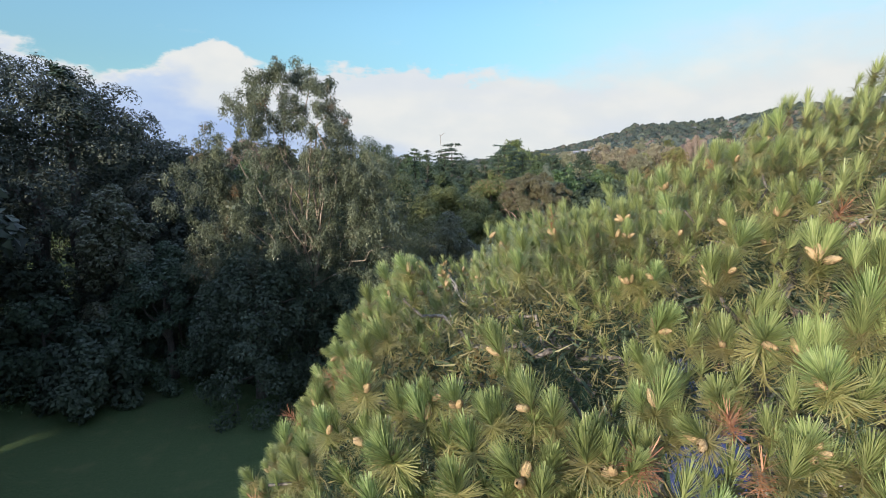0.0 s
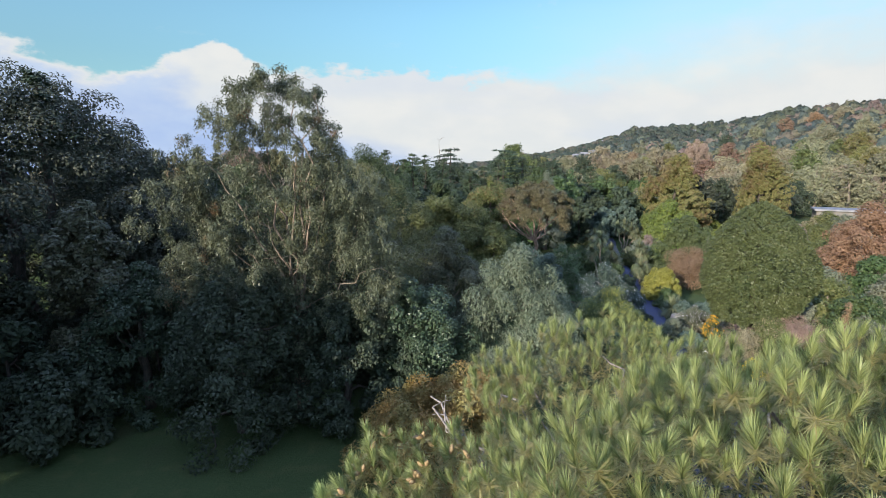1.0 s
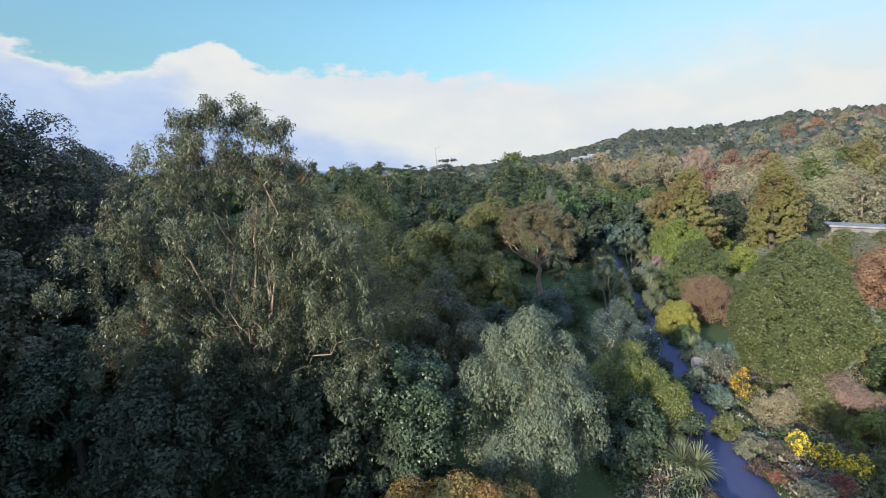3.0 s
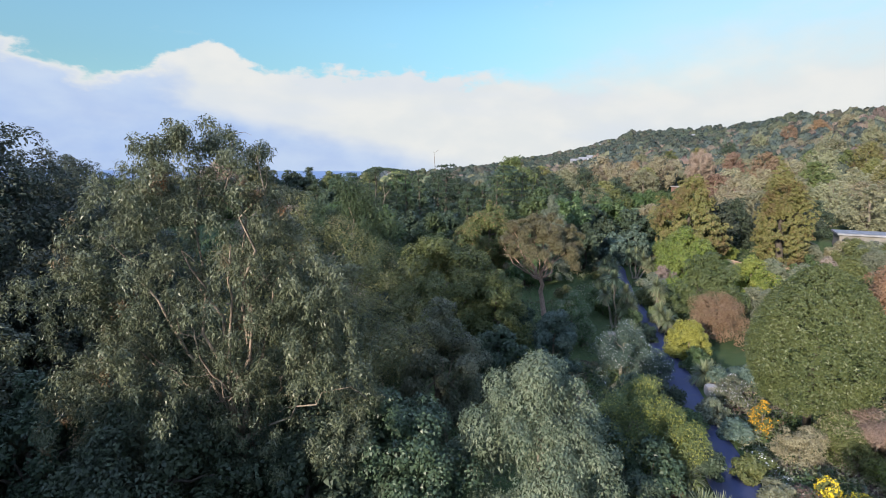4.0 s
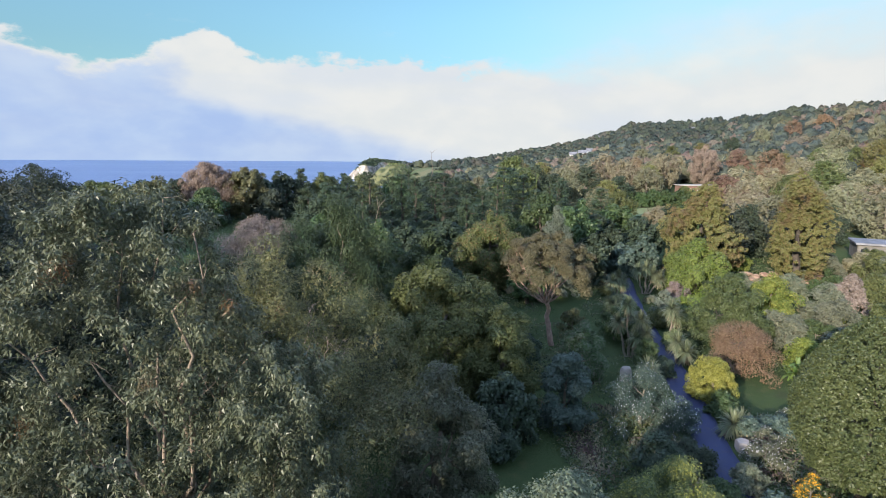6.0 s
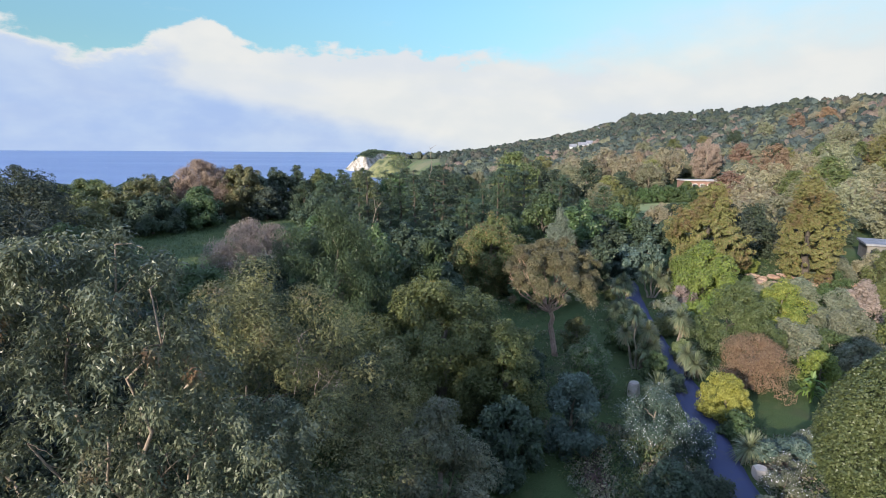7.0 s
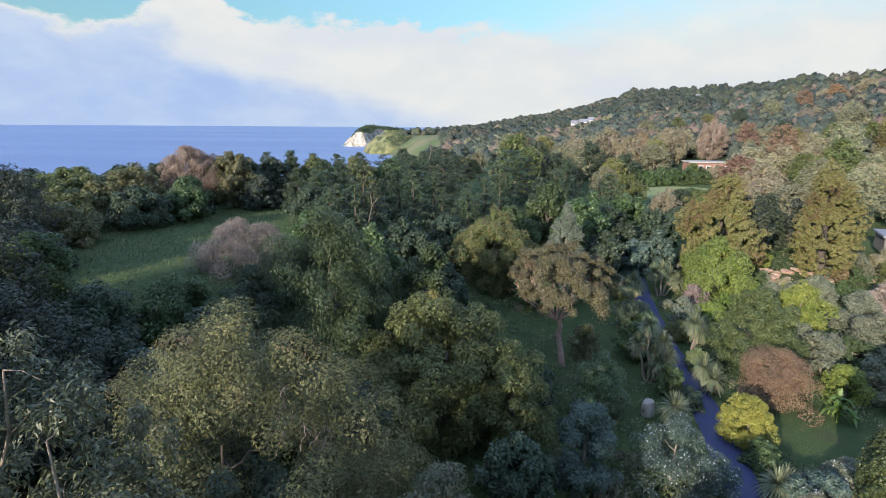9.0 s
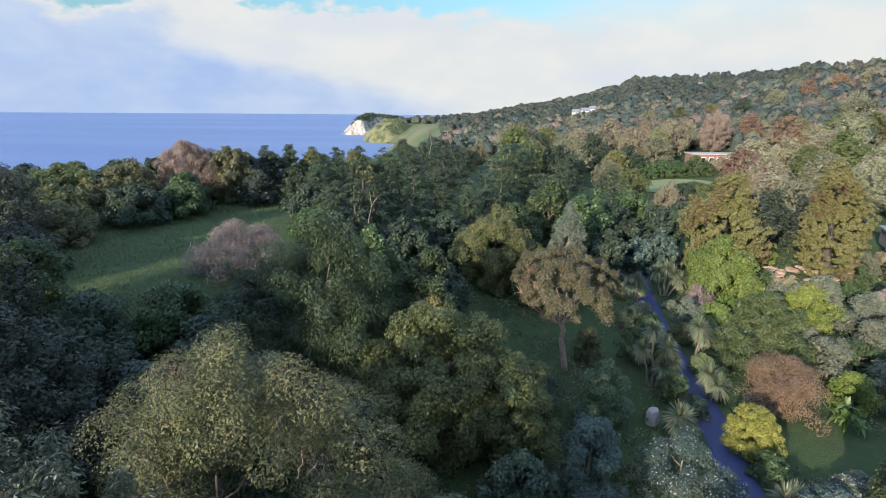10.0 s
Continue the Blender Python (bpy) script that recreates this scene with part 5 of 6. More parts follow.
for k, (x, y, top, r) in enumerate(((16.5, 32.4, 0.75, 0.6), (16.9, 31.7, 0.6, 0.5), (19.0, 30.5, 1.1, 0.75), (12.7, 29.8, 0.9, 0.8), (12.9, 28.6, 0.7, 0.7), (12.3, 34.2, 0.8, 0.7))):
    bush_at("sedum", "low dusky red flower clump in the border", x, y, top, r, "flower_red" if k % 3 else "heather", 250 + k, 1300, (0.1, 0.04), category="flowers", group="red sedums", extra=("olive", 0.35), droop=-0.4)
for k, (x, y, top, r, leaf) in enumerate(((20.4, 37.2, 2.3, 1.5, "tan_wood"), (22.8, 36.9, 2.0, 1.4, "olive"), (25.0, 38.0, 2.4, 1.4, "tan_wood"), (26.6, 37.4, 1.8, 1.2, "lime"), (25.6, 32.4, 1.5, 1.4, "lime"))):
    bush_at("sunny_shrub", "feathery tan and olive shrub at the foot of the bay tree", x, y, top, r, leaf, 640 + k, 3400, (0.16, 0.05), droop=-0.2, group="shrubs round the bay tree")
# added before the trunk; dark leaves give the lower crown's shade
bush_at("shade_shrub", "dark green shrub standing in for shade under the golden tree", -5.5, 38.2, 9.2, 2.7, "dark", 650, 9000, (0.2, 0.1), limbs=2)
bush_at("shade_shrub", "dark green shrub standing in for shade under the golden tree", -8.6, 37.8, 6.4, 2.4, "dark", 651, 9000, (0.2, 0.1), limbs=2)
bush_at("lime_shrub", "bright lime-green feathery shrub", 24.0, 34.2, 2.1, 2.0, "lime", 235, 5200, (0.2, 0.04), droop=-0.5, extra=("olive", 0.4))
for k, (x, y, top, r, leaf, bloom) in enumerate(((19.8, 27.2, 2.2, 1.6, "olive", None), (21.0, 30.0, 1.1, 0.9, "sword_green", None), (18.6, 28.5, 0.9, 0.8, "olive", "flower_yellow"), (16.3, 24.9, 0.8, 0.7, "olive", "flower_purple"),
                                                 (15.2, 24.2, 0.7, 0.7, "olive", "flower_orange"), (17.6, 30.6, 0.7, 0.7, "grey", "flower_white"), (18.4, 26.2, 1.4, 1.0, "lime", None), (22.6, 31.6, 1.7, 1.2, "olive", None), (17.2, 26.6, 0.8, 0.8, "tan_wood", None))):
    bush_at("border_plant", "sunlit border plant among low flowers", x, y, top, r, leaf, 270 + k, int(1900 * r), (0.14, 0.055), droop=-0.3, lift=0.1, extra=(bloom, 0.16) if bloom else None, group="sunny border plants")
bush_at("heuchera", "dark purple-brown leafy border clump", 18.3, 33.9, 0.9, 0.9, "heather", 236, 1900, (0.14, 0.09), extra=("dark", 0.4))
bush_at("fuchsia", "reddish-green flowering border shrub", 17.9, 36.6, 1.1, 0.9, "olive", 245, 2000, (0.14, 0.07), extra=("flower_white", 0.08))
for k, (x, y, top, r) in enumerate(((20.7, 44.6, 1.5, 1.3), (18.1, 32.0, 0.6, 0.6), (18.2, 35.0, 0.7, 0.6), (25.6, 49.2, 1.2, 1.1), (22.2, 46.6, 1.3, 1.0))):
    bush_at("white_daisies", "low white-flowered border plant", x, y, top, r, "grey", 260 + k, int(1500 * r), (0.12, 0.05), category="flowers", extra=("flower_white", 0.12), group="white daisies")
bush_at("tamarisk", "feathery pinkish-brown border shrub", 24.4, 37.2, 2.9, 2.2, "blush", 238, 9000, (0.2, 0.03), droop=-0.4, rough=1.2)
tree_at("echium", "tall pinkish-grey flower spire beside the border", "flowers", 26.2, 35.8, 4.6, 0.42, "tan_pink", 241, leaves=1500, size=(0.16, 0.04), low=0.1, shape=column_shape, blobs=30, blob=0.5, limbs=1)
bush_at("tamarisk", "feathery olive border shrub", 22.6, 37.6, 3.0, 1.7, "olive", 239, 5200, (0.18, 0.045), droop=-0.3, extra=("tan_wood", 0.3))


def build_stone(x, y, label, seed, h=1.3):
    bm = bmesh.new()
    bmesh.ops.create_icosphere(bm, subdivisions=3, radius=0.5)
    for v in bm.verts:
        w = noise.noise(v.co * 2.3 + Vector((seed, 0, 0))) * 0.22
        c = v.co * (1 + w)
        v.co = Vector((max(-0.42, min(0.42, c.x)) * 1.1, max(-0.36, min(0.36, c.y)), max(-0.3, min(c.z * 1.5, 0.46)) * h + 0.3 * h))
    data = bpy.data.meshes.new("standing_stone")
    bm.to_mesh(data)
    bm.free()
    data.materials.append(STONE)
    ob = new("standing_stone", data)
    ob.matrix_basis = pose(x, y, ground(x, y) - 0.02, 0, 0, seed * 40)
    tagged(ob, label, "stone", "stones along the path")


build_stone(17.0, 56.8, "pale rounded standing stone beside the path", 1.0, 1.5)
build_stone(20.4, 46.2, "pale rounded standing stone beside the path", 2.0, 0.9)


# ---- wooded middle distance ----
def scatter(rng, count, inside, gap, taken):
    spots = []
    tries = 0
    while len(spots) < count and tries < count * 60:
        tries += 1
        x, y = inside(rng)
        if all((x - a) ** 2 + (y - b) ** 2 > (gap + r) ** 2 for a, b, r in taken) and all((x - a) ** 2 + (y - b) ** 2 > gap ** 2 for a, b in spots):
            spots.append((x, y))
    return spots


conifer_at("cedar", "dark layered cedar with flat boughs", 3.6, 110.0, 16.6, 6.4, "cedar", 301, 15, 15000, (0.42, 0.12), 0.05, spread=lambda h: 0.12 + 0.88 * (1 - h) ** 0.65, group="cedars and pines")
conifer_at("cedar", "dark layered cedar with flat boughs", 15.2, 117.0, 16.8, 6.6, "cedar", 302, 15, 15000, (0.42, 0.12), 0.05, spread=lambda h: 0.14 + 0.86 * (1 - h) ** 0.6, group="cedars and pines")
for k, (x, y, top, r) in enumerate(((-8.2, 99, 16.2, 3.4), (-3.6, 106, 15.6, 3.2), (-13, 108, 15.0, 3.6), (-1.0, 96, 13.6, 3.0), (9.6, 101, 13.4, 3.6), (21.5, 106, 14.2, 3.8), (-17.5, 116, 14.6, 3.6), (-24, 121, 16.0, 2.6), (27, 121, 14.5, 4.0), (-6, 91, 13.6, 2.8), (-11, 92, 13.2, 2.8), (2, 99, 14.4, 3.2), (6.5, 95, 13.0, 3.0), (18, 101, 13.4, 3.4), (24.5, 112, 14.2, 3.8), (-1.5, 115, 15.4, 3.8), (20, 123, 15.4, 4.2), (13, 109, 14.6, 3.6), (31, 108, 13.4, 3.6), (-30, 127, 15.2, 3.0), (-26, 130, 14.6, 3.0), (-21.5, 128, 15.0, 3.2), (-17, 131, 14.8, 3.2), (-12.5, 130, 15.2, 3.2), (-8, 133, 14.6, 3.2), (-3.5, 136, 15.0, 3.4), (-16, 104, 13.8, 3.0), (-20, 109, 13.6, 3.0), (-6, 118, 14.8, 3.2))):
    conifer_at("pine_tree", "dark green pine with upswept boughs", x, y, top, r, "pine", 310 + k, 15, 9000, (0.40, 0.11), 0.14, category="pine tree", group="cedars and pines", gap=0.12)
for k, (x, y, top, r) in enumerate(((-10.5, 84, 13.8, 1.5), (-7.8, 86, 14.2, 1.7))):
    conifer_at("spruce", "slim young bright green spruce", x, y, top, r, "pine", 330 + k, 12, 2600, (0.4, 0.12), 0.1, category="spruce", low=0.02)
build_dead_snag(-5.3, 79.5, 13.4, "bare brown dead conifer trunk among pines")
build_dead_snag(1.6, 132.0, 19.0, "bare dead tree top above the cedars")

PINKTREE = "bare-looking pinkish autumn tree on the meadow edge"
bush_at("pink_poplar", PINKTREE, -36.4, 108.5, 17.0, 5.2, "blush", 340, 26000, (0.55, 0.05), category="tree", droop=-0.9, lift=0.0, low=0.03, shape=round_shape, blobs=150, blob=0.17, limbs=8)
tree_at("orange_poplar", "orange-brown autumn tree on the meadow edge", "tree", -30.6, 109.6, 16.2, 4.0, "rust_olive", 341, leaves=12000, size=(0.34, 0.2), low=0.03, blobs=120, blob=0.17)
HEDGE = "wind-clipped olive and brown coastal hedge trees"
for k, (x, y, top, r, leaf) in enumerate(((-62, 96, 13.6, 6, "tan_wood"), (-53, 92, 14.0, 6, "gold"), (-47, 97, 13.2, 5, "olive"), (-42, 101, 14.4, 5, "gold"), (-54, 104, 13.4, 5.5, "olive"), (-69, 104, 13.0, 6.5, "olive"),
                                          (-25.5, 116, 14.6, 4.4, "dark"), (-19.5, 122, 14.6, 4.5, "olive"), (-12, 124, 14.4, 4.6, "gold"), (-46, 108, 13.6, 5, "olive"), (-38, 116, 13.0, 5, "dark"), (-6, 128, 14.0, 5, "green"), (-58, 98, 13.4, 5, "tan_wood"), (-49.5, 92, 13.2, 4.5, "olive"), (-44, 95, 12.8, 4.5, "gold"), (-75, 100, 13.0, 6, "gold"), (-50, 112, 13.4, 4.5, "dark"), (-63, 110, 12.6, 5, "dark"), (-57, 113, 13.0, 4.5, "olive"), (-43.5, 113, 13.8, 4.2, "dark"), (-31, 121, 13.6, 4.2, "dark"), (-35, 102, 12.0, 3.4, "dark"), (-26, 108, 12.2, 3.2, "holm"))):
    tree_at("hedge_tree", HEDGE, "hedge tree", x, y, top, r, leaf, 350 + k, low=0.02, shape=dome_shape, leaves=5000, size=(0.44, 0.25), blobs=100, blob=0.16, group="coastal hedge")
for k, (x, y, top, r, leaf) in enumerate(((-30, 52, 10.2, 4.4, "dark"), (-22.5, 57.5, 10.2, 3.6, "dark"), (-17.5, 60.5, 9.6, 3.4, "green"), (-12.5, 61.5, 9.8, 3.0, "dark"), (-15.5, 51.5, 7.6, 3.0, "blue"), (-19.5, 45.5, 8.0, 3.2, "dark"), (-12, 34, 8.2, 3.0, "gum"),
                                          (-9, 52.5, 8.2, 3.2, "dark"), (-3.4, 49.0, 6.6, 2.6, "dark"), (5.6, 47.2, 4.6, 2.4, "dark"), (-2.5, 33.6, 6.6, 2.4, "dark"), (4.8, 58.8, 5.4, 2.6, "dark"), (8.8, 58.0, 3.8, 1.8, "dark"), (-24.5, 33.5, 6.6, 3.4, "dark"), (-20.5, 29.5, 5.2, 2.8, "dark"), (-28.5, 30.5, 7.0, 3.6, "dark"), (-17.0, 27.5, 4.4, 2.4, "dark"), (-20, 53, 8.6, 3.8, "dark"), (-26, 47, 9.0, 4.2, "holm"), (-14, 56.5, 8.6, 3.4, "dark"), (-11, 47.5, 7.4, 3.2, "dark"), (-26.5, 53.5, 9.4, 3.8, "dark"))):
    bush_at("evergreen_shrub", "dark evergreen shrub in deep shade", x, y, top, r, leaf, 370 + k, 4800, (0.29, 0.18), bark=DARK_BARK, group="shaded shrubs")

# holm and dark leaves round the beeches paint in the shaded gaps between crowns
for k, (x, y, top, r, leaf) in enumerate(((-9.5, 80, 11.0, 3.6, "dark"), (-4.5, 72, 11.0, 3.2, "green"), (-12.0, 86, 11.0, 3.6, "green"), (-2.0, 84, 10.0, 3.4, "dark"), (3.4, 90, 9.6, 3.8, "dark"), (-14.5, 95, 12.0, 4.0, "dark"), (2.6, 75, 6.6, 2.6, "dark"),
                                          (12.5, 92, 10.2, 4.0, "green"), (21.5, 90, 12.4, 4.4, "green"), (25.5, 92, 10.4, 3.6, "dark"), (18.5, 97, 13.2, 4.2, "green"), (29.5, 97, 11.4, 4.0, "green"), (32.6, 93, 9.8, 3.8, "dark"), (12.8, 78, 7.6, 2.6, "green"), (22.6, 84.5, 8.4, 2.6, "dark"),
                                          (27.5, 88.0, 6.6, 2.4, "blue"), (30.9, 88.5, 7.6, 2.4, "blue"), (45.0, 93, 11.6, 3.4, "holm"), (56.5, 94, 13.0, 3.8, "holm"), (60.5, 97, 12.5, 4.2, "holm"), (77.5, 88, 10.0, 4.0, "dark"))):
    tree_at("evergreen_tree", "dense dark evergreen tree in the wooded belt", "tree", x, y, top, r, leaf, 440 + k, low=0.03, leaves=4800, size=(0.4, 0.26), blobs=50, blob=0.22, limbs=3, bark=DARK_BARK, group="evergreen belt")
for k, (x, y, top, r, leaf) in enumerate(((-44, 88, 12.6, 4.5, "olive"), (-37, 92, 12.2, 4.2, "dark"), (-33, 98, 12.6, 4.0, "green"), (-48, 80, 12.6, 4.6, "dark"), (-40, 82, 11.4, 3.8, "gold"), (-36, 70, 11.6, 4.0, "holm"), (-43, 73, 12.0, 4.5, "dark"))):
    bush_at("meadow_hedge_shrub", "dark and olive hedge shrub along the meadow", x, y, top, r, leaf, 470 + k, 6000, (0.36, 0.24), group="meadow hedge")

tree_at("bare_tree", "tall bare pinkish-brown tree behind the long house", "tree", 96.5, 199.0, 22.5, 5.4, "blush", 492, leaves=9000, size=(0.8, 0.1), low=0.05, droop=-0.9, lift=0.0, blobs=90, blob=0.2)
# right-hand garden: grey and olive shrubs
shrubs = ((34.6, 63.0, 3.8, 2.3, "grey"), (37.5, 60.0, 3.4, 2.0, "grey"), (33.2, 58.6, 3.0, 1.9, "lime"), (41.5, 66.0, 4.2, 2.5, "grey"), (44.6, 71.5, 4.6, 2.4, "grey"), (48.5, 73.0, 5.0, 2.2, "mauve"), (52.5, 74.5, 5.2, 2.6, "olive"),
          (47.0, 66.0, 4.2, 2.6, "olive"), (53.5, 68.0, 4.6, 2.6, "grey"), (57.5, 77.0, 5.2, 2.8, "grey"), (60.5, 84.0, 6.0, 2.8, "olive"), (65.0, 86.5, 5.2, 2.8, "grey"), (70.0, 87.5, 5.4, 2.8, "olive"), (64.0, 80.0, 5.2, 2.6, "grey"), (62.5, 89.0, 5.0, 2.6, "tan_wood"), (57.5, 89.0, 5.0, 2.4, "grey"), (66.5, 91.0, 5.4, 2.6, "olive"), (75.5, 88.0, 5.4, 2.8, "grey"), (45.8, 79.0, 4.4, 2.0, "grey"), (41.8, 76.8, 4.2, 2.0, "grey"), (38.6, 64.6, 2.6, 1.8, "green"),
          (28.5, 44.5, 3.0, 2.0, "grey"), (31.5, 41.0, 3.6, 2.3, "green"), (27.8, 36.0, 3.2, 1.9, "grey"), (33.0, 46.5, 3.6, 2.4, "olive"), (36.5, 52.0, 3.8, 2.4, "grey"), (24.6, 30.2, 2.4, 1.6, "olive"), (22.0, 27.6, 1.8, 1.4, "green"),
          (21.4, 29.6, 1.5, 1.3, "olive"), (38.0, 46.0, 4.2, 2.4, "grey"), (42.0, 52.0, 4.6, 2.6, "green"), (21.6, 47.8, 1.4, 1.2, "blue"), (24.0, 48.2, 1.2, 1.3, "blue"), (26.2, 49.4, 1.3, 1.2, "grey"), (21.6, 50.6, 1.7, 1.3, "green"),
          (16.2, 44.2, 1.7, 1.5, "dark"), (14.0, 43.4, 2.6, 1.7, "dark"), (16.0, 40.8, 1.5, 1.2, "green"), (14.8, 36.6, 1.5, 1.2, "dark"), (10.2, 33.4, 1.8, 1.6, "dark"), (18.7, 40.0, 1.2, 1.0, "blue"), (18.4, 42.4, 1.4, 1.0, "grey"),
          (19.9, 59.6, 2.5, 1.3, "green"), (20.9, 63.6, 2.7, 1.3, "olive"), (22.0, 67.6, 2.7, 1.4, "grey"), (22.9, 71.6, 2.6, 1.4, "green"), (23.8, 75.4, 2.4, 1.3, "grey"), (24.4, 64.0, 1.8, 1.2, "sword_green"), (25.4, 70.2, 2.2, 1.4, "olive"), (19.4, 66.4, 3.4, 1.6, "green"), (21.4, 65.6, 2.6, 1.4, "green"), (27.4, 70.5, 2.6, 1.7, "green"), (22.0, 73.5, 3.0, 1.8, "dark"), (31.0, 74.5, 2.4, 2.0, "lime"), (20.5, 57.8, 1.6, 1.1, "dark"), (24.6, 62.8, 1.6, 1.3, "olive"),
          (15.2, 66.5, 3.4, 1.6, "gold"), (55.5, 91.0, 5.0, 2.2, "grey"), (46.5, 92.0, 4.6, 2.2, "lime"), (17.0, 34.0, 0.8, 0.8, "grey"), (17.0, 36.2, 1.1, 0.9, "olive"), (12.0, 26.4, 1.2, 1.2, "dark"), (11.4, 34.8, 2.9, 1.8, "laurel"), (9.4, 36.0, 3.2, 1.9, "laurel"), (17.3, 29.6, 0.8, 0.9, "grey"))
for k, (x, y, top, r, leaf) in enumerate(shrubs):
    bush_at("border_shrub", "leafy mixed border shrub in the garden beds", x, y, max(top, ground(x, y) + 1.2), r, leaf, 400 + k, int(800 + 1250 * min(r, 2.4)), (0.2, 0.11) if r < 2 else (0.26, 0.14), group="border shrubs")




def near_path(x, y):
    return abs(x - float(path_x(y)))


rng = np.random.default_rng(405)
placed = [(x, y, r) for x, y, top, r, leaf in shrubs] + [(38.8, 87.5, 3), (50.4, 86.5, 3), (35.6, 82.5, 4), (29.5, 64.6, 3.6), (27.2, 58.4, 2.6), (22.4, 53.4, 1.8), (45.2, 57.4, 4), (38.4, 71.5, 2.6), (22.9, 40.4, 3.9), (30.6, 55.8, 2), (34, 77.5, 2)]
more = 0
while more < 90:
    x, y, q = rng.uniform(23, 66), rng.uniform(40, 92), rng.uniform(0.8, 1.7)
    if near_path(x, y) < q + 1.3 or (23.2 < x < 32 and 49 < y < 58) or any(math.hypot(x - a, y - b) < (q + w) * 0.75 for a, b, w in placed):
        placed.append((1e6, 0, 0))
        if len(placed) > 3000:
            break
        continue
    placed.append((x, y, q))
    more += 1
    leaf = str(rng.choice(["grey", "olive", "green", "lime", "tan_wood", "cypress", "mauve"], p=[.28, .18, .16, .07, .13, .13, .05]))
    bush_at("border_shrub", "leafy mixed border shrub in the garden beds", x, y, ground(x, y) + q * rng.uniform(1.1, 1.9), q, leaf, 5000 + more, int(380 + 480 * q), (0.24, 0.12), group="border shrubs", limbs=1, blobs=18)


def build_rock_bank():
    """Terraced rock bank of reddish stones below the beeches."""
    rng = np.random.default_rng(77)
    ob = thing("rock_bank", "low bank of reddish rocks and pale gravel", "rockery", pose(51.0, 88.0, 0))
    for k in range(46):
        dx, dy = rng.uniform(-7, 7), rng.uniform(-2.5, 2.5)
        bm = bmesh.new()
        bmesh.ops.create_icosphere(bm, subdivisions=2, radius=rng.uniform(0.35, 0.8))
        off = Vector(rng.normal(size=3) * 9)
        for v in bm.verts:
            v.co *= 1 + 0.4 * noise.noise(v.co * 1.7 + off)
            v.co.z *= 0.4
            v.co += Vector((dx, dy, ground(51 + dx, 88 + dy) + 0.15))
        part("rock", bm, TERRACOTTA, ob)


build_rock_bank()


def build_house(name, label, x, y, z, wide, deep, high, wall, turn, roof_rise=1.2, windows=4, flat=False, roof=None, sash=None):
    ob = thing(name, label, "house", pose(x, y, z, 0, 0, turn))

    def box(part_name, ax, ay, az, sx, sy, sz, mat, parent=ob):
        bm = bmesh.new()
        bmesh.ops.create_cube(bm, size=1.0)
        bmesh.ops.scale(bm, vec=(sx, sy, sz), verts=bm.verts)
        bmesh.ops.bevel(bm, geom=bm.edges[:], offset=min(sx, sy, sz) * 0.06, segments=1, affect="EDGES")
        bmesh.ops.translate(bm, vec=(ax, ay, az), verts=bm.verts)
        return part(part_name, bm, mat, parent)

    box("wall", 0, 0, high / 2, wide, deep, high, wall)
    if flat:
        box("roof", 0, 0, high + 0.15, wide + 0.6, deep + 0.6, 0.3, roof or ROOF)
    else:
        bm = bmesh.new()
        a, b = wide / 2 + 0.3, deep / 2 + 0.3
        low = [bm.verts.new(p) for p in ((-a, -b, high), (a, -b, high), (a, b, high), (-a, b, high))]
        top = [bm.verts.new(p) for p in ((-a, 0, high + roof_rise), (a, 0, high + roof_rise))]
        for face in ((low[0], low[1], top[1], top[0]), (low[2], low[3], top[0], top[1]), (low[1], low[2], top[1]), (low[3], low[0], top[0]), (low[3], low[2], low[1], low[0])):
            bm.faces.new(face)
        part("roof", bm, ROOF, ob)
    for k in range(windows):
        wx = (k + 0.5) / windows * wide - wide / 2
        frame_ob = box("window", wx, -deep / 2 - 0.02, high * 0.55, wide / windows * 0.62, 0.1, high * 0.45, sash or WHITE_WALL)
        box("pane", wx, -deep / 2 - 0.08, high * 0.55, wide / windows * 0.52, 0.05, high * 0.36, DARK_GLASS, frame_ob)
    return ob


build_house("garden_building", "low grey-roofed garden building among trees", 71.0, 93.5, 3.1, 9, 6, 2.4, CLADDING, -30, 1.0, 5, True, ROOF, CLADDING)
build_house("long_house", "long low brick house with a pale roof on the slope", 87.0, 178.0, ground(87, 178) - 0.6, 17, 7, 3.4, BRICK_WALL, -10, 1.3, 8, True, PALE_ROOF)
for k, (x, y, top, q) in enumerate(((76.5, 171, 10.2, 2.4), (83.5, 170, 10.0, 2.2), (93.5, 172.5, 11.0, 2.6), (80.0, 168.0, 9.6, 2.0))):
    bush_at("garden_shrub", "soft olive shrub below the long house", x, y, top, q, "tan_wood" if k % 2 else "olive", 495 + k, 2500, (0.4, 0.22), group="shrubs below the house")
for k, (az, r, w) in enumerate(((15.5, 424, 7), (16.4, 418, 8), (17.1, 422, 6), (18.1, 700, 11), (26.9, 540, 9))):
    x, y = math.sin(radians(az)) * r, 20 + math.cos(radians(az)) * r
    build_house("hill_house", "white rendered house on the wooded hillside", x, y, ground(x, y) - 0.4, w * 0.72, 5, 4.4, WHITE_WALL, -az, 2.4, 3)



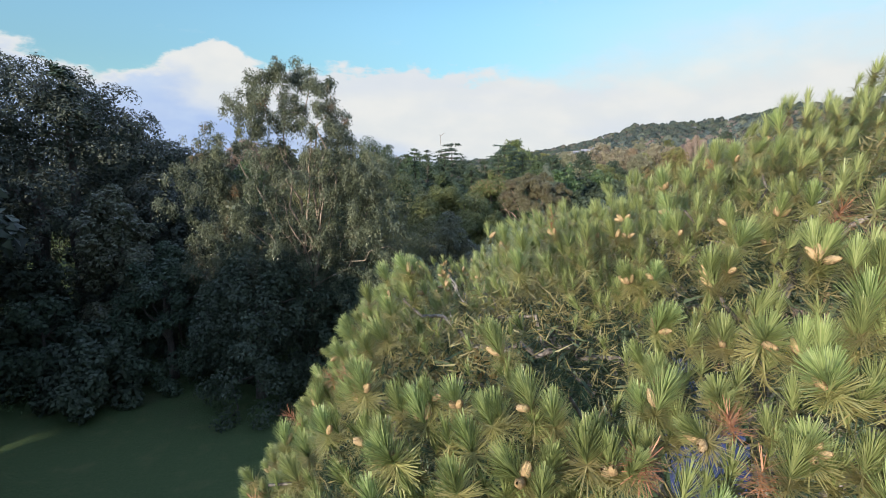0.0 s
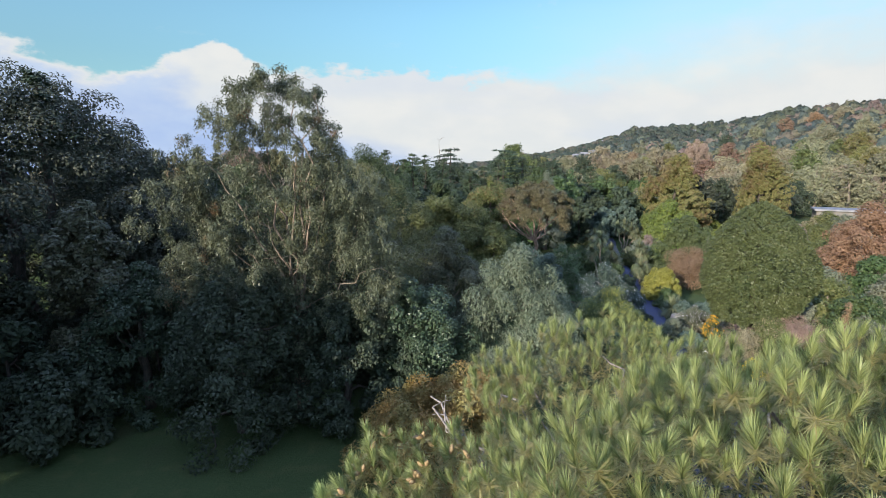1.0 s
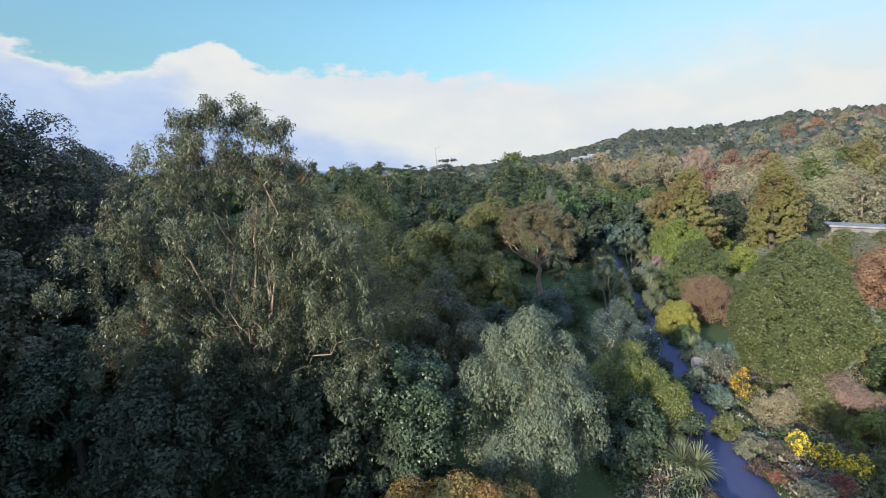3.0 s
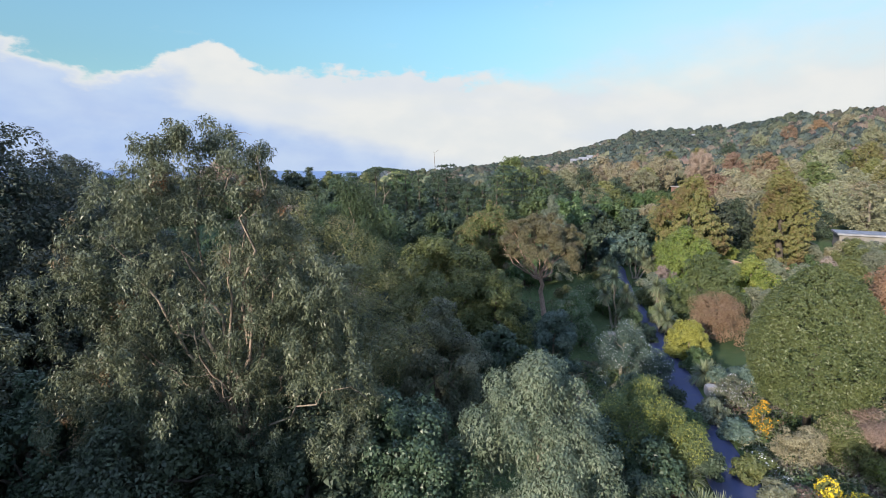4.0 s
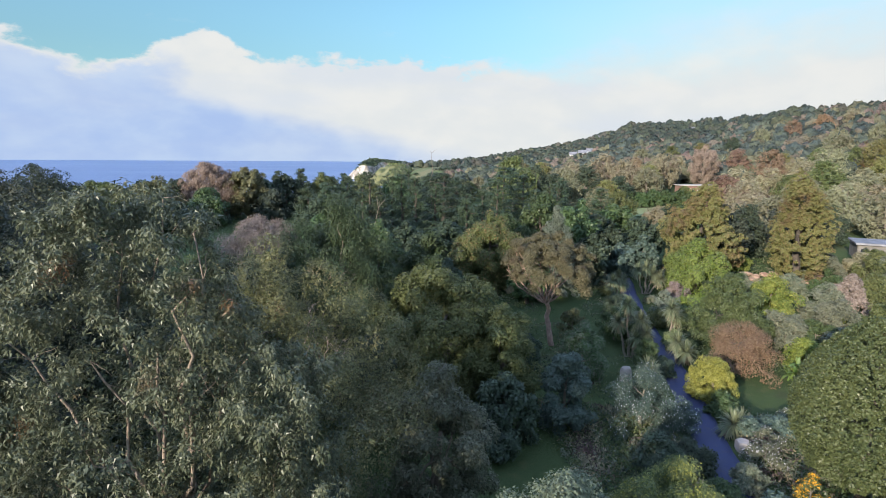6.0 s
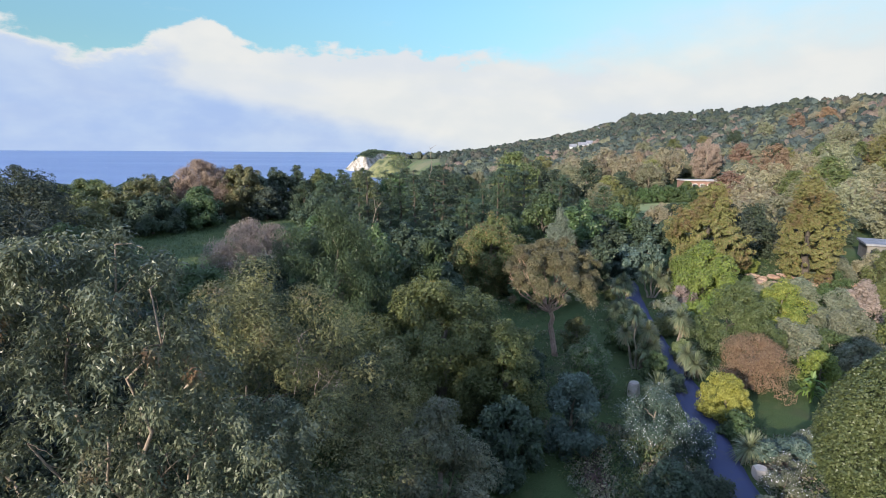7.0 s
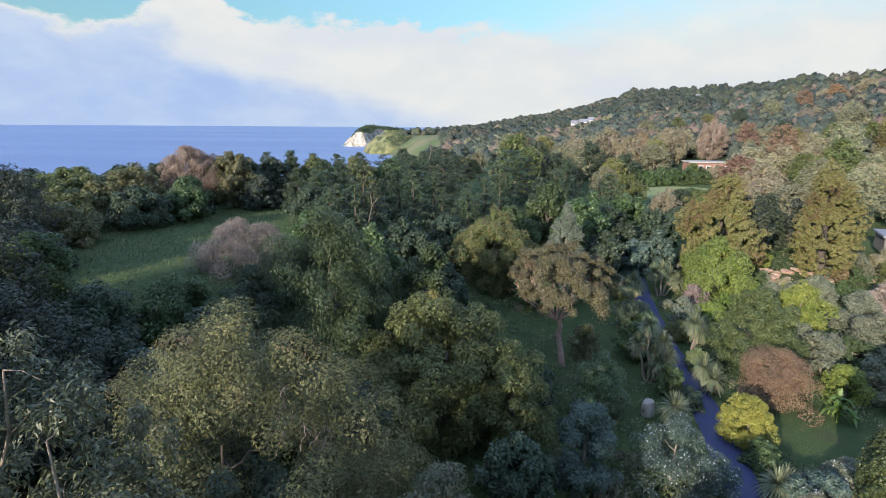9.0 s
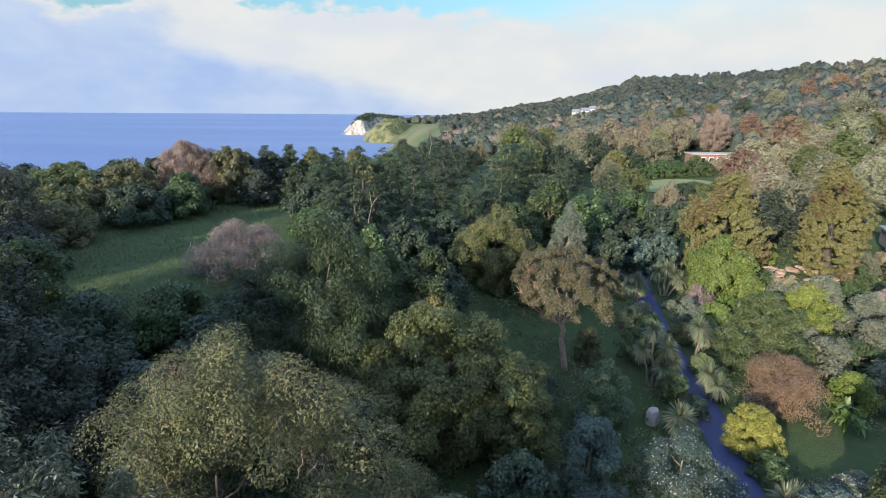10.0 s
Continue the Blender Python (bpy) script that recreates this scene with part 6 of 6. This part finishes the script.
def build_lawn():
    """Mown lawn on the slope beyond the beeches, with a hedge along its upper side."""
    u, v = np.meshgrid(np.linspace(-1, 1, 15), np.linspace(-1, 1, 13), indexing="ij")
    x, y = 60 + 11 * u * np.sqrt(1 - v * v / 2) + 4 * v, 146 + 12 * v * np.sqrt(1 - u * u / 2)
    verts = np.stack([x, y, ground_np(x, y) + 0.12], -1).reshape(-1, 3)
    i, j = np.meshgrid(np.arange(14), np.arange(12), indexing="ij")
    f = np.stack([i * 13 + j, (i + 1) * 13 + j, (i + 1) * 13 + j + 1, i * 13 + j + 1], -1)
    tagged(new("lawn", mesh_of("lawn", verts, f, 4, [MOWN], rounded=True)), "mown bright green lawn on the slope", "lawn", kind="structure")
    for k in range(7):
        bush_at("hedge", "clipped green hedge along the upper lawn", 52 + 3.8 * k, 160.5 + 0.3 * k, 9.6, 2.6, "green", 480 + k, 2200, (0.4, 0.26), category="hedge", group="lawn hedge")


for k, (x, y, q) in enumerate(((44.5, 112, 2.6), (49, 116, 2.8), (53, 119, 2.4), (47, 122, 3.0), (52, 127, 2.8), (56.5, 128, 2.8), (58, 134, 2.4), (50, 108, 2.4), (46, 105, 2.6), (62.5, 133, 2.4), (40.5, 107, 2.6), (53, 133, 2.2))):
    bush_at("slope_shrub", "rounded dark and olive shrub below the upper lawn", x, y, ground(x, y) + q * 1.25, q, ("dark", "olive", "green", "tan_wood")[k % 4], 800 + k, 2200, (0.34, 0.2), group="shrubs below the upper lawn", limbs=2)
MOWN = plain_material("mown_grass", (0.17, 0.20, 0.075), (0.21, 0.235, 0.095), 0.6, 0.9, 0.6)
build_lawn()


# ---- woods of the middle distance: repeats of a few trees ----
rng = np.random.default_rng(500)
kinds = []
for k, (leaf, shape, n, label, low) in enumerate((("slope", round_shape, 2100, "leafy olive-green tree in the mixed woodland", 0.06), ("olive", round_shape, 2100, "olive-green tree in the mixed woodland", 0.06),
                                                 ("beech", round_shape, 2100, "brown and gold autumn woodland tree", 0.06), ("dark", dome_shape, 2100, "dark evergreen tree in the mixed woodland", 0.03),
                                                 ("slope", round_shape, 2100, "thin yellowish tree in the mixed woodland", 0.08), ("pinkish", dome_shape, 2100, "bare pinkish-brown tree in the mixed woodland", 0.1), ("copper", round_shape, 2100, "rust-coloured autumn woodland tree on the slope", 0.06), ("tan_wood", round_shape, 2100, "thinning tan autumn tree in the mixed woodland", 0.06), ("mauve", dome_shape, 2100, "bare greyish-pink twiggy tree in the mixed woodland", 0.08))):
    kinds.append(tree_at("woodland_tree", label, "tree", 100 + 14 * k, 262, 10.0 + ground(100 + 14 * k, 262), 4.6, leaf, 510 + k, low=low, shape=shape, leaves=int(n * 1.3), size=(0.48, 0.28), blobs=100, blob=0.17, limbs=4, group="mixed woodland"))
taken = [(38.8, 87.5, 5), (50, 86.5, 5), (35.6, 82.5, 4), (8.6, 84.5, 4), (17.4, 82.5, 3), (70, 94, 8), (87, 178, 11), (80, 163, 7), (60, 147, 9), (52, 129, 3), (96, 199, 6), (51, 88, 6), (39, 97, 4), (3.6, 110, 5), (15.2, 117, 5), (9.6, 101, 3), (-1, 96, 3), (21.5, 106, 3), (27, 121, 3), (-5.3, 79.5, 1.5), (-7.8, 86, 1.5)]


def belt(rng):
    y = rng.uniform(88, 215)
    return rng.uniform(-4 - 0.02 * y, 22 + 0.86 * y), y


for x, y in scatter(rng, 130, belt, 5.6, taken):
    if x < 30 and y < 128:
        continue
    way = math.degrees(math.atan2(x - 0.7, y - 21.6))
    if 21.5 < way < 27.5 and 100 < y < 150:
        continue
    if (x < 26 and y < 100 and x > 10) or x < 12:
        pick = 3
    elif x > 40 and y > 100:
        pick = rng.choice([0, 1, 2, 3, 4, 5, 6, 7, 8], p=[.20, .17, .10, .03, .16, .06, .01, .25, .02])
    else:
        pick = rng.choice([0, 1, 3, 4, 2], p=[.3, .2, .25, .15, .1])
    s = rng.uniform(0.75, 1.3) * (1.0 if y > 105 else 0.85) * (0.72 if x < 20 or 19 < way < 30 and y < 150 else 1.0)
    copy_thing(kinds[pick], pose(x, y, ground(x, y) - 0.1, 0, 0, rng.uniform(0, 360)) @ Matrix.Diagonal((s, s, s * rng.uniform(0.85, 1.15), 1)))


# ---- far woods over the hill ----
def build_far_woods():
    rng = np.random.default_rng(600)
    spots = []
    for r in np.geomspace(205, 860, 112):
        step = max(6.0, r * 0.0122)
        for a in np.arange(-4.5, 47.0, math.degrees(step / r)):
            az = math.radians(a + rng.normal() * 0.35)
            rr = r * (1 + rng.normal() * 0.006)
            d = float(np.interp(az, RIDGE_AZ, RIDGE_D))
            if rr > d * 1.06 or (a < 1.8 and 230 < rr < 700) or (a < 2.5 and rng.uniform() > 0.55) or (a < 6 and rr < 720 and rng.uniform() > 0.12 + 0.1 * max(a, 0)):
                continue
            x, y = math.sin(az) * rr, 20 + math.cos(az) * rr
            if (x - 96) ** 2 + (y - 199) ** 2 < 8 ** 2 or (abs(math.degrees(az) - 16.3) < 1.3 and 385 < rr < 432):
                continue
            spots.append((x, y, ground(x, y) + rng.uniform(-2.0, 1.6), rng.uniform(2.4, 4.9) * (0.66 + r / 1250)))
    spots = np.array(spots)
    # lumpy domes, with loose sprays round them
    rows, cols = 5, 9
    i, j = np.meshgrid(np.arange(rows + 1), np.arange(cols), indexing="ij")
    up, turn = (i / rows * 0.62 * np.pi).ravel(), (j * 2 * np.pi / cols + i * 0.24).ravel()
    dome = np.stack([np.sin(up) * np.cos(turn), np.sin(up) * np.sin(turn), np.cos(up)], -1)
    a, b = np.meshgrid(np.arange(rows), np.arange(cols), indexing="ij")
    e = (b + 1) % cols
    low, high = a * cols, (a + 1) * cols
    tri = np.concatenate([np.stack([low + b, high + b, high + e], -1).reshape(-1, 3), np.stack([low + b, high + e, low + e], -1).reshape(-1, 3)])
    m = len(dome)
    lump = rng.uniform(0.62, 1.22, (len(spots), m, 1))
    size = np.stack([spots[:, 3], spots[:, 3], spots[:, 3] * 1.05], -1)[:, None]
    v1 = (spots[:, None, :3] + np.array([0, 0, 1]) * spots[:, None, 3:] * 0.5 + dome[None] * lump * size).reshape(-1, 3)
    f1 = (tri[None] + (np.arange(len(spots)) * m)[:, None, None]).reshape(-1, 3)
    per = 34
    s = np.repeat(spots, per, 0)
    way = unit(rng.normal(size=(len(s), 3)) + np.array([0, -0.2, 0.45]))
    places = s[:, :3] + np.array([0, 0, 1]) * (s[:, 3:] * 0.5) + way * s[:, 3:] * rng.uniform(0.82, 1.24, (len(s), 1))
    v, f = leaf_arrays(rng, places, way, 1.0, 0.9, 0.1, 0.3, 0.5, 0.2)
    base = np.repeat(places, 3, 0)
    v = base + (v - base) * np.repeat(s[:, 3] * rng.uniform(0.12, 0.26, len(s)), 3)[:, None]
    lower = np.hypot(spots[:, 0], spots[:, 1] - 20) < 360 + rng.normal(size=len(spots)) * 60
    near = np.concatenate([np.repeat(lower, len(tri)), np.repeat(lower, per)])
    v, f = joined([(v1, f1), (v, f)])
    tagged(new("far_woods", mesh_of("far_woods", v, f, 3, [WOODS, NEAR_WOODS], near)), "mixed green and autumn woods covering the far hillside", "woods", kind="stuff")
    return len(spots)


build_far_woods()


# ---- low planting and long grass ----
def build_undergrowth():
    rng = np.random.default_rng(700)
    n = 15000
    x, y = rng.uniform(-30, 62, n), rng.uniform(14, 100, n)
    bx, by = rng.uniform(9, 34, 9000), rng.uniform(24, 52, 9000)
    x, y = np.concatenate([x, bx]), np.concatenate([y, by])
    px = path_x(y)
    lawn = ((x < 9.0) & (x > -20) & (y < 47)) | ((x > 23.2) & (x < 32) & (y > 50) & (y < 57.5)) | ((x < -6) & (y > 66)) | (np.abs(x - px) < np.where(y < 33, 2.2, 1.75)) | ((x > 15) & (x < 19) & (y > 61) & (y < 80))
    keep = ~lawn
    x, y = x[keep], y[keep]
    m, per = len(x), 12
    h = 0.25 + 0.65 * np.clip(np.vectorize(lambda a, b: noise.noise(Vector((a * 0.3, b * 0.3, 5))))(x, y) + 0.45, 0, 1)
    c = np.stack([x, y, ground_np(x, y)], -1)
    c, hh = np.repeat(c, per, 0), np.repeat(h, per)[:, None]
    way = sphere_ways(rng, m * per, 0.9)
    places = c + way * hh * np.array([1.1, 1.1, 0.9])
    places[:, 2] = np.maximum(places[:, 2], c[:, 2] + 0.03)
    v, f = leaf_arrays(rng, places, way, 0.2, 0.075, -0.3, -0.1)
    # right of the path the tones shift lighter, sunlight put into the leaf colour
    drift = np.vectorize(lambda a, b: noise.noise(Vector((a * 0.42, b * 0.42, 9))))(x, y) + 0.22 * ((x > path_x(y)) & (y < 50))
    tone = np.repeat(np.clip(np.digitize(drift + rng.normal(size=m) * 0.16, [-0.30, -0.08, 0.10, 0.28, 0.48]), 0, 5), per)
    mats = [LEAF[k] for k in ("dark", "green", "olive", "grey", "tan_wood", "heather")]
    tagged(new("undergrowth", mesh_of("undergrowth", v, f, 3, mats, tone)), "low mixed planting filling the garden beds", "undergrowth", kind="stuff")


def build_meadow():
    rng = np.random.default_rng(710)
    n = 26000
    x, y = rng.uniform(-44, -8, n), rng.uniform(62, 108, n)
    c = np.stack([x, y, ground_np(x, y) + 0.02], -1)
    way = sphere_ways(rng, n, 1.2)
    v, f = leaf_arrays(rng, c, way, 0.3, 0.05, -0.7, 0.0)
    patch = np.vectorize(lambda a, b: noise.noise(Vector((a * 0.11, b * 0.11, 1))))(x, y)
    tone = np.where(patch + rng.normal(size=n) * 0.15 > 0.12, 1, 0)
    tagged(new("meadow_grass", mesh_of("meadow_grass", v, f, 3, [LEAF["green"], LEAF["olive"]], tone)), "rough green meadow grass with yellowing patches", "grass", kind="stuff")


build_undergrowth()
build_meadow()
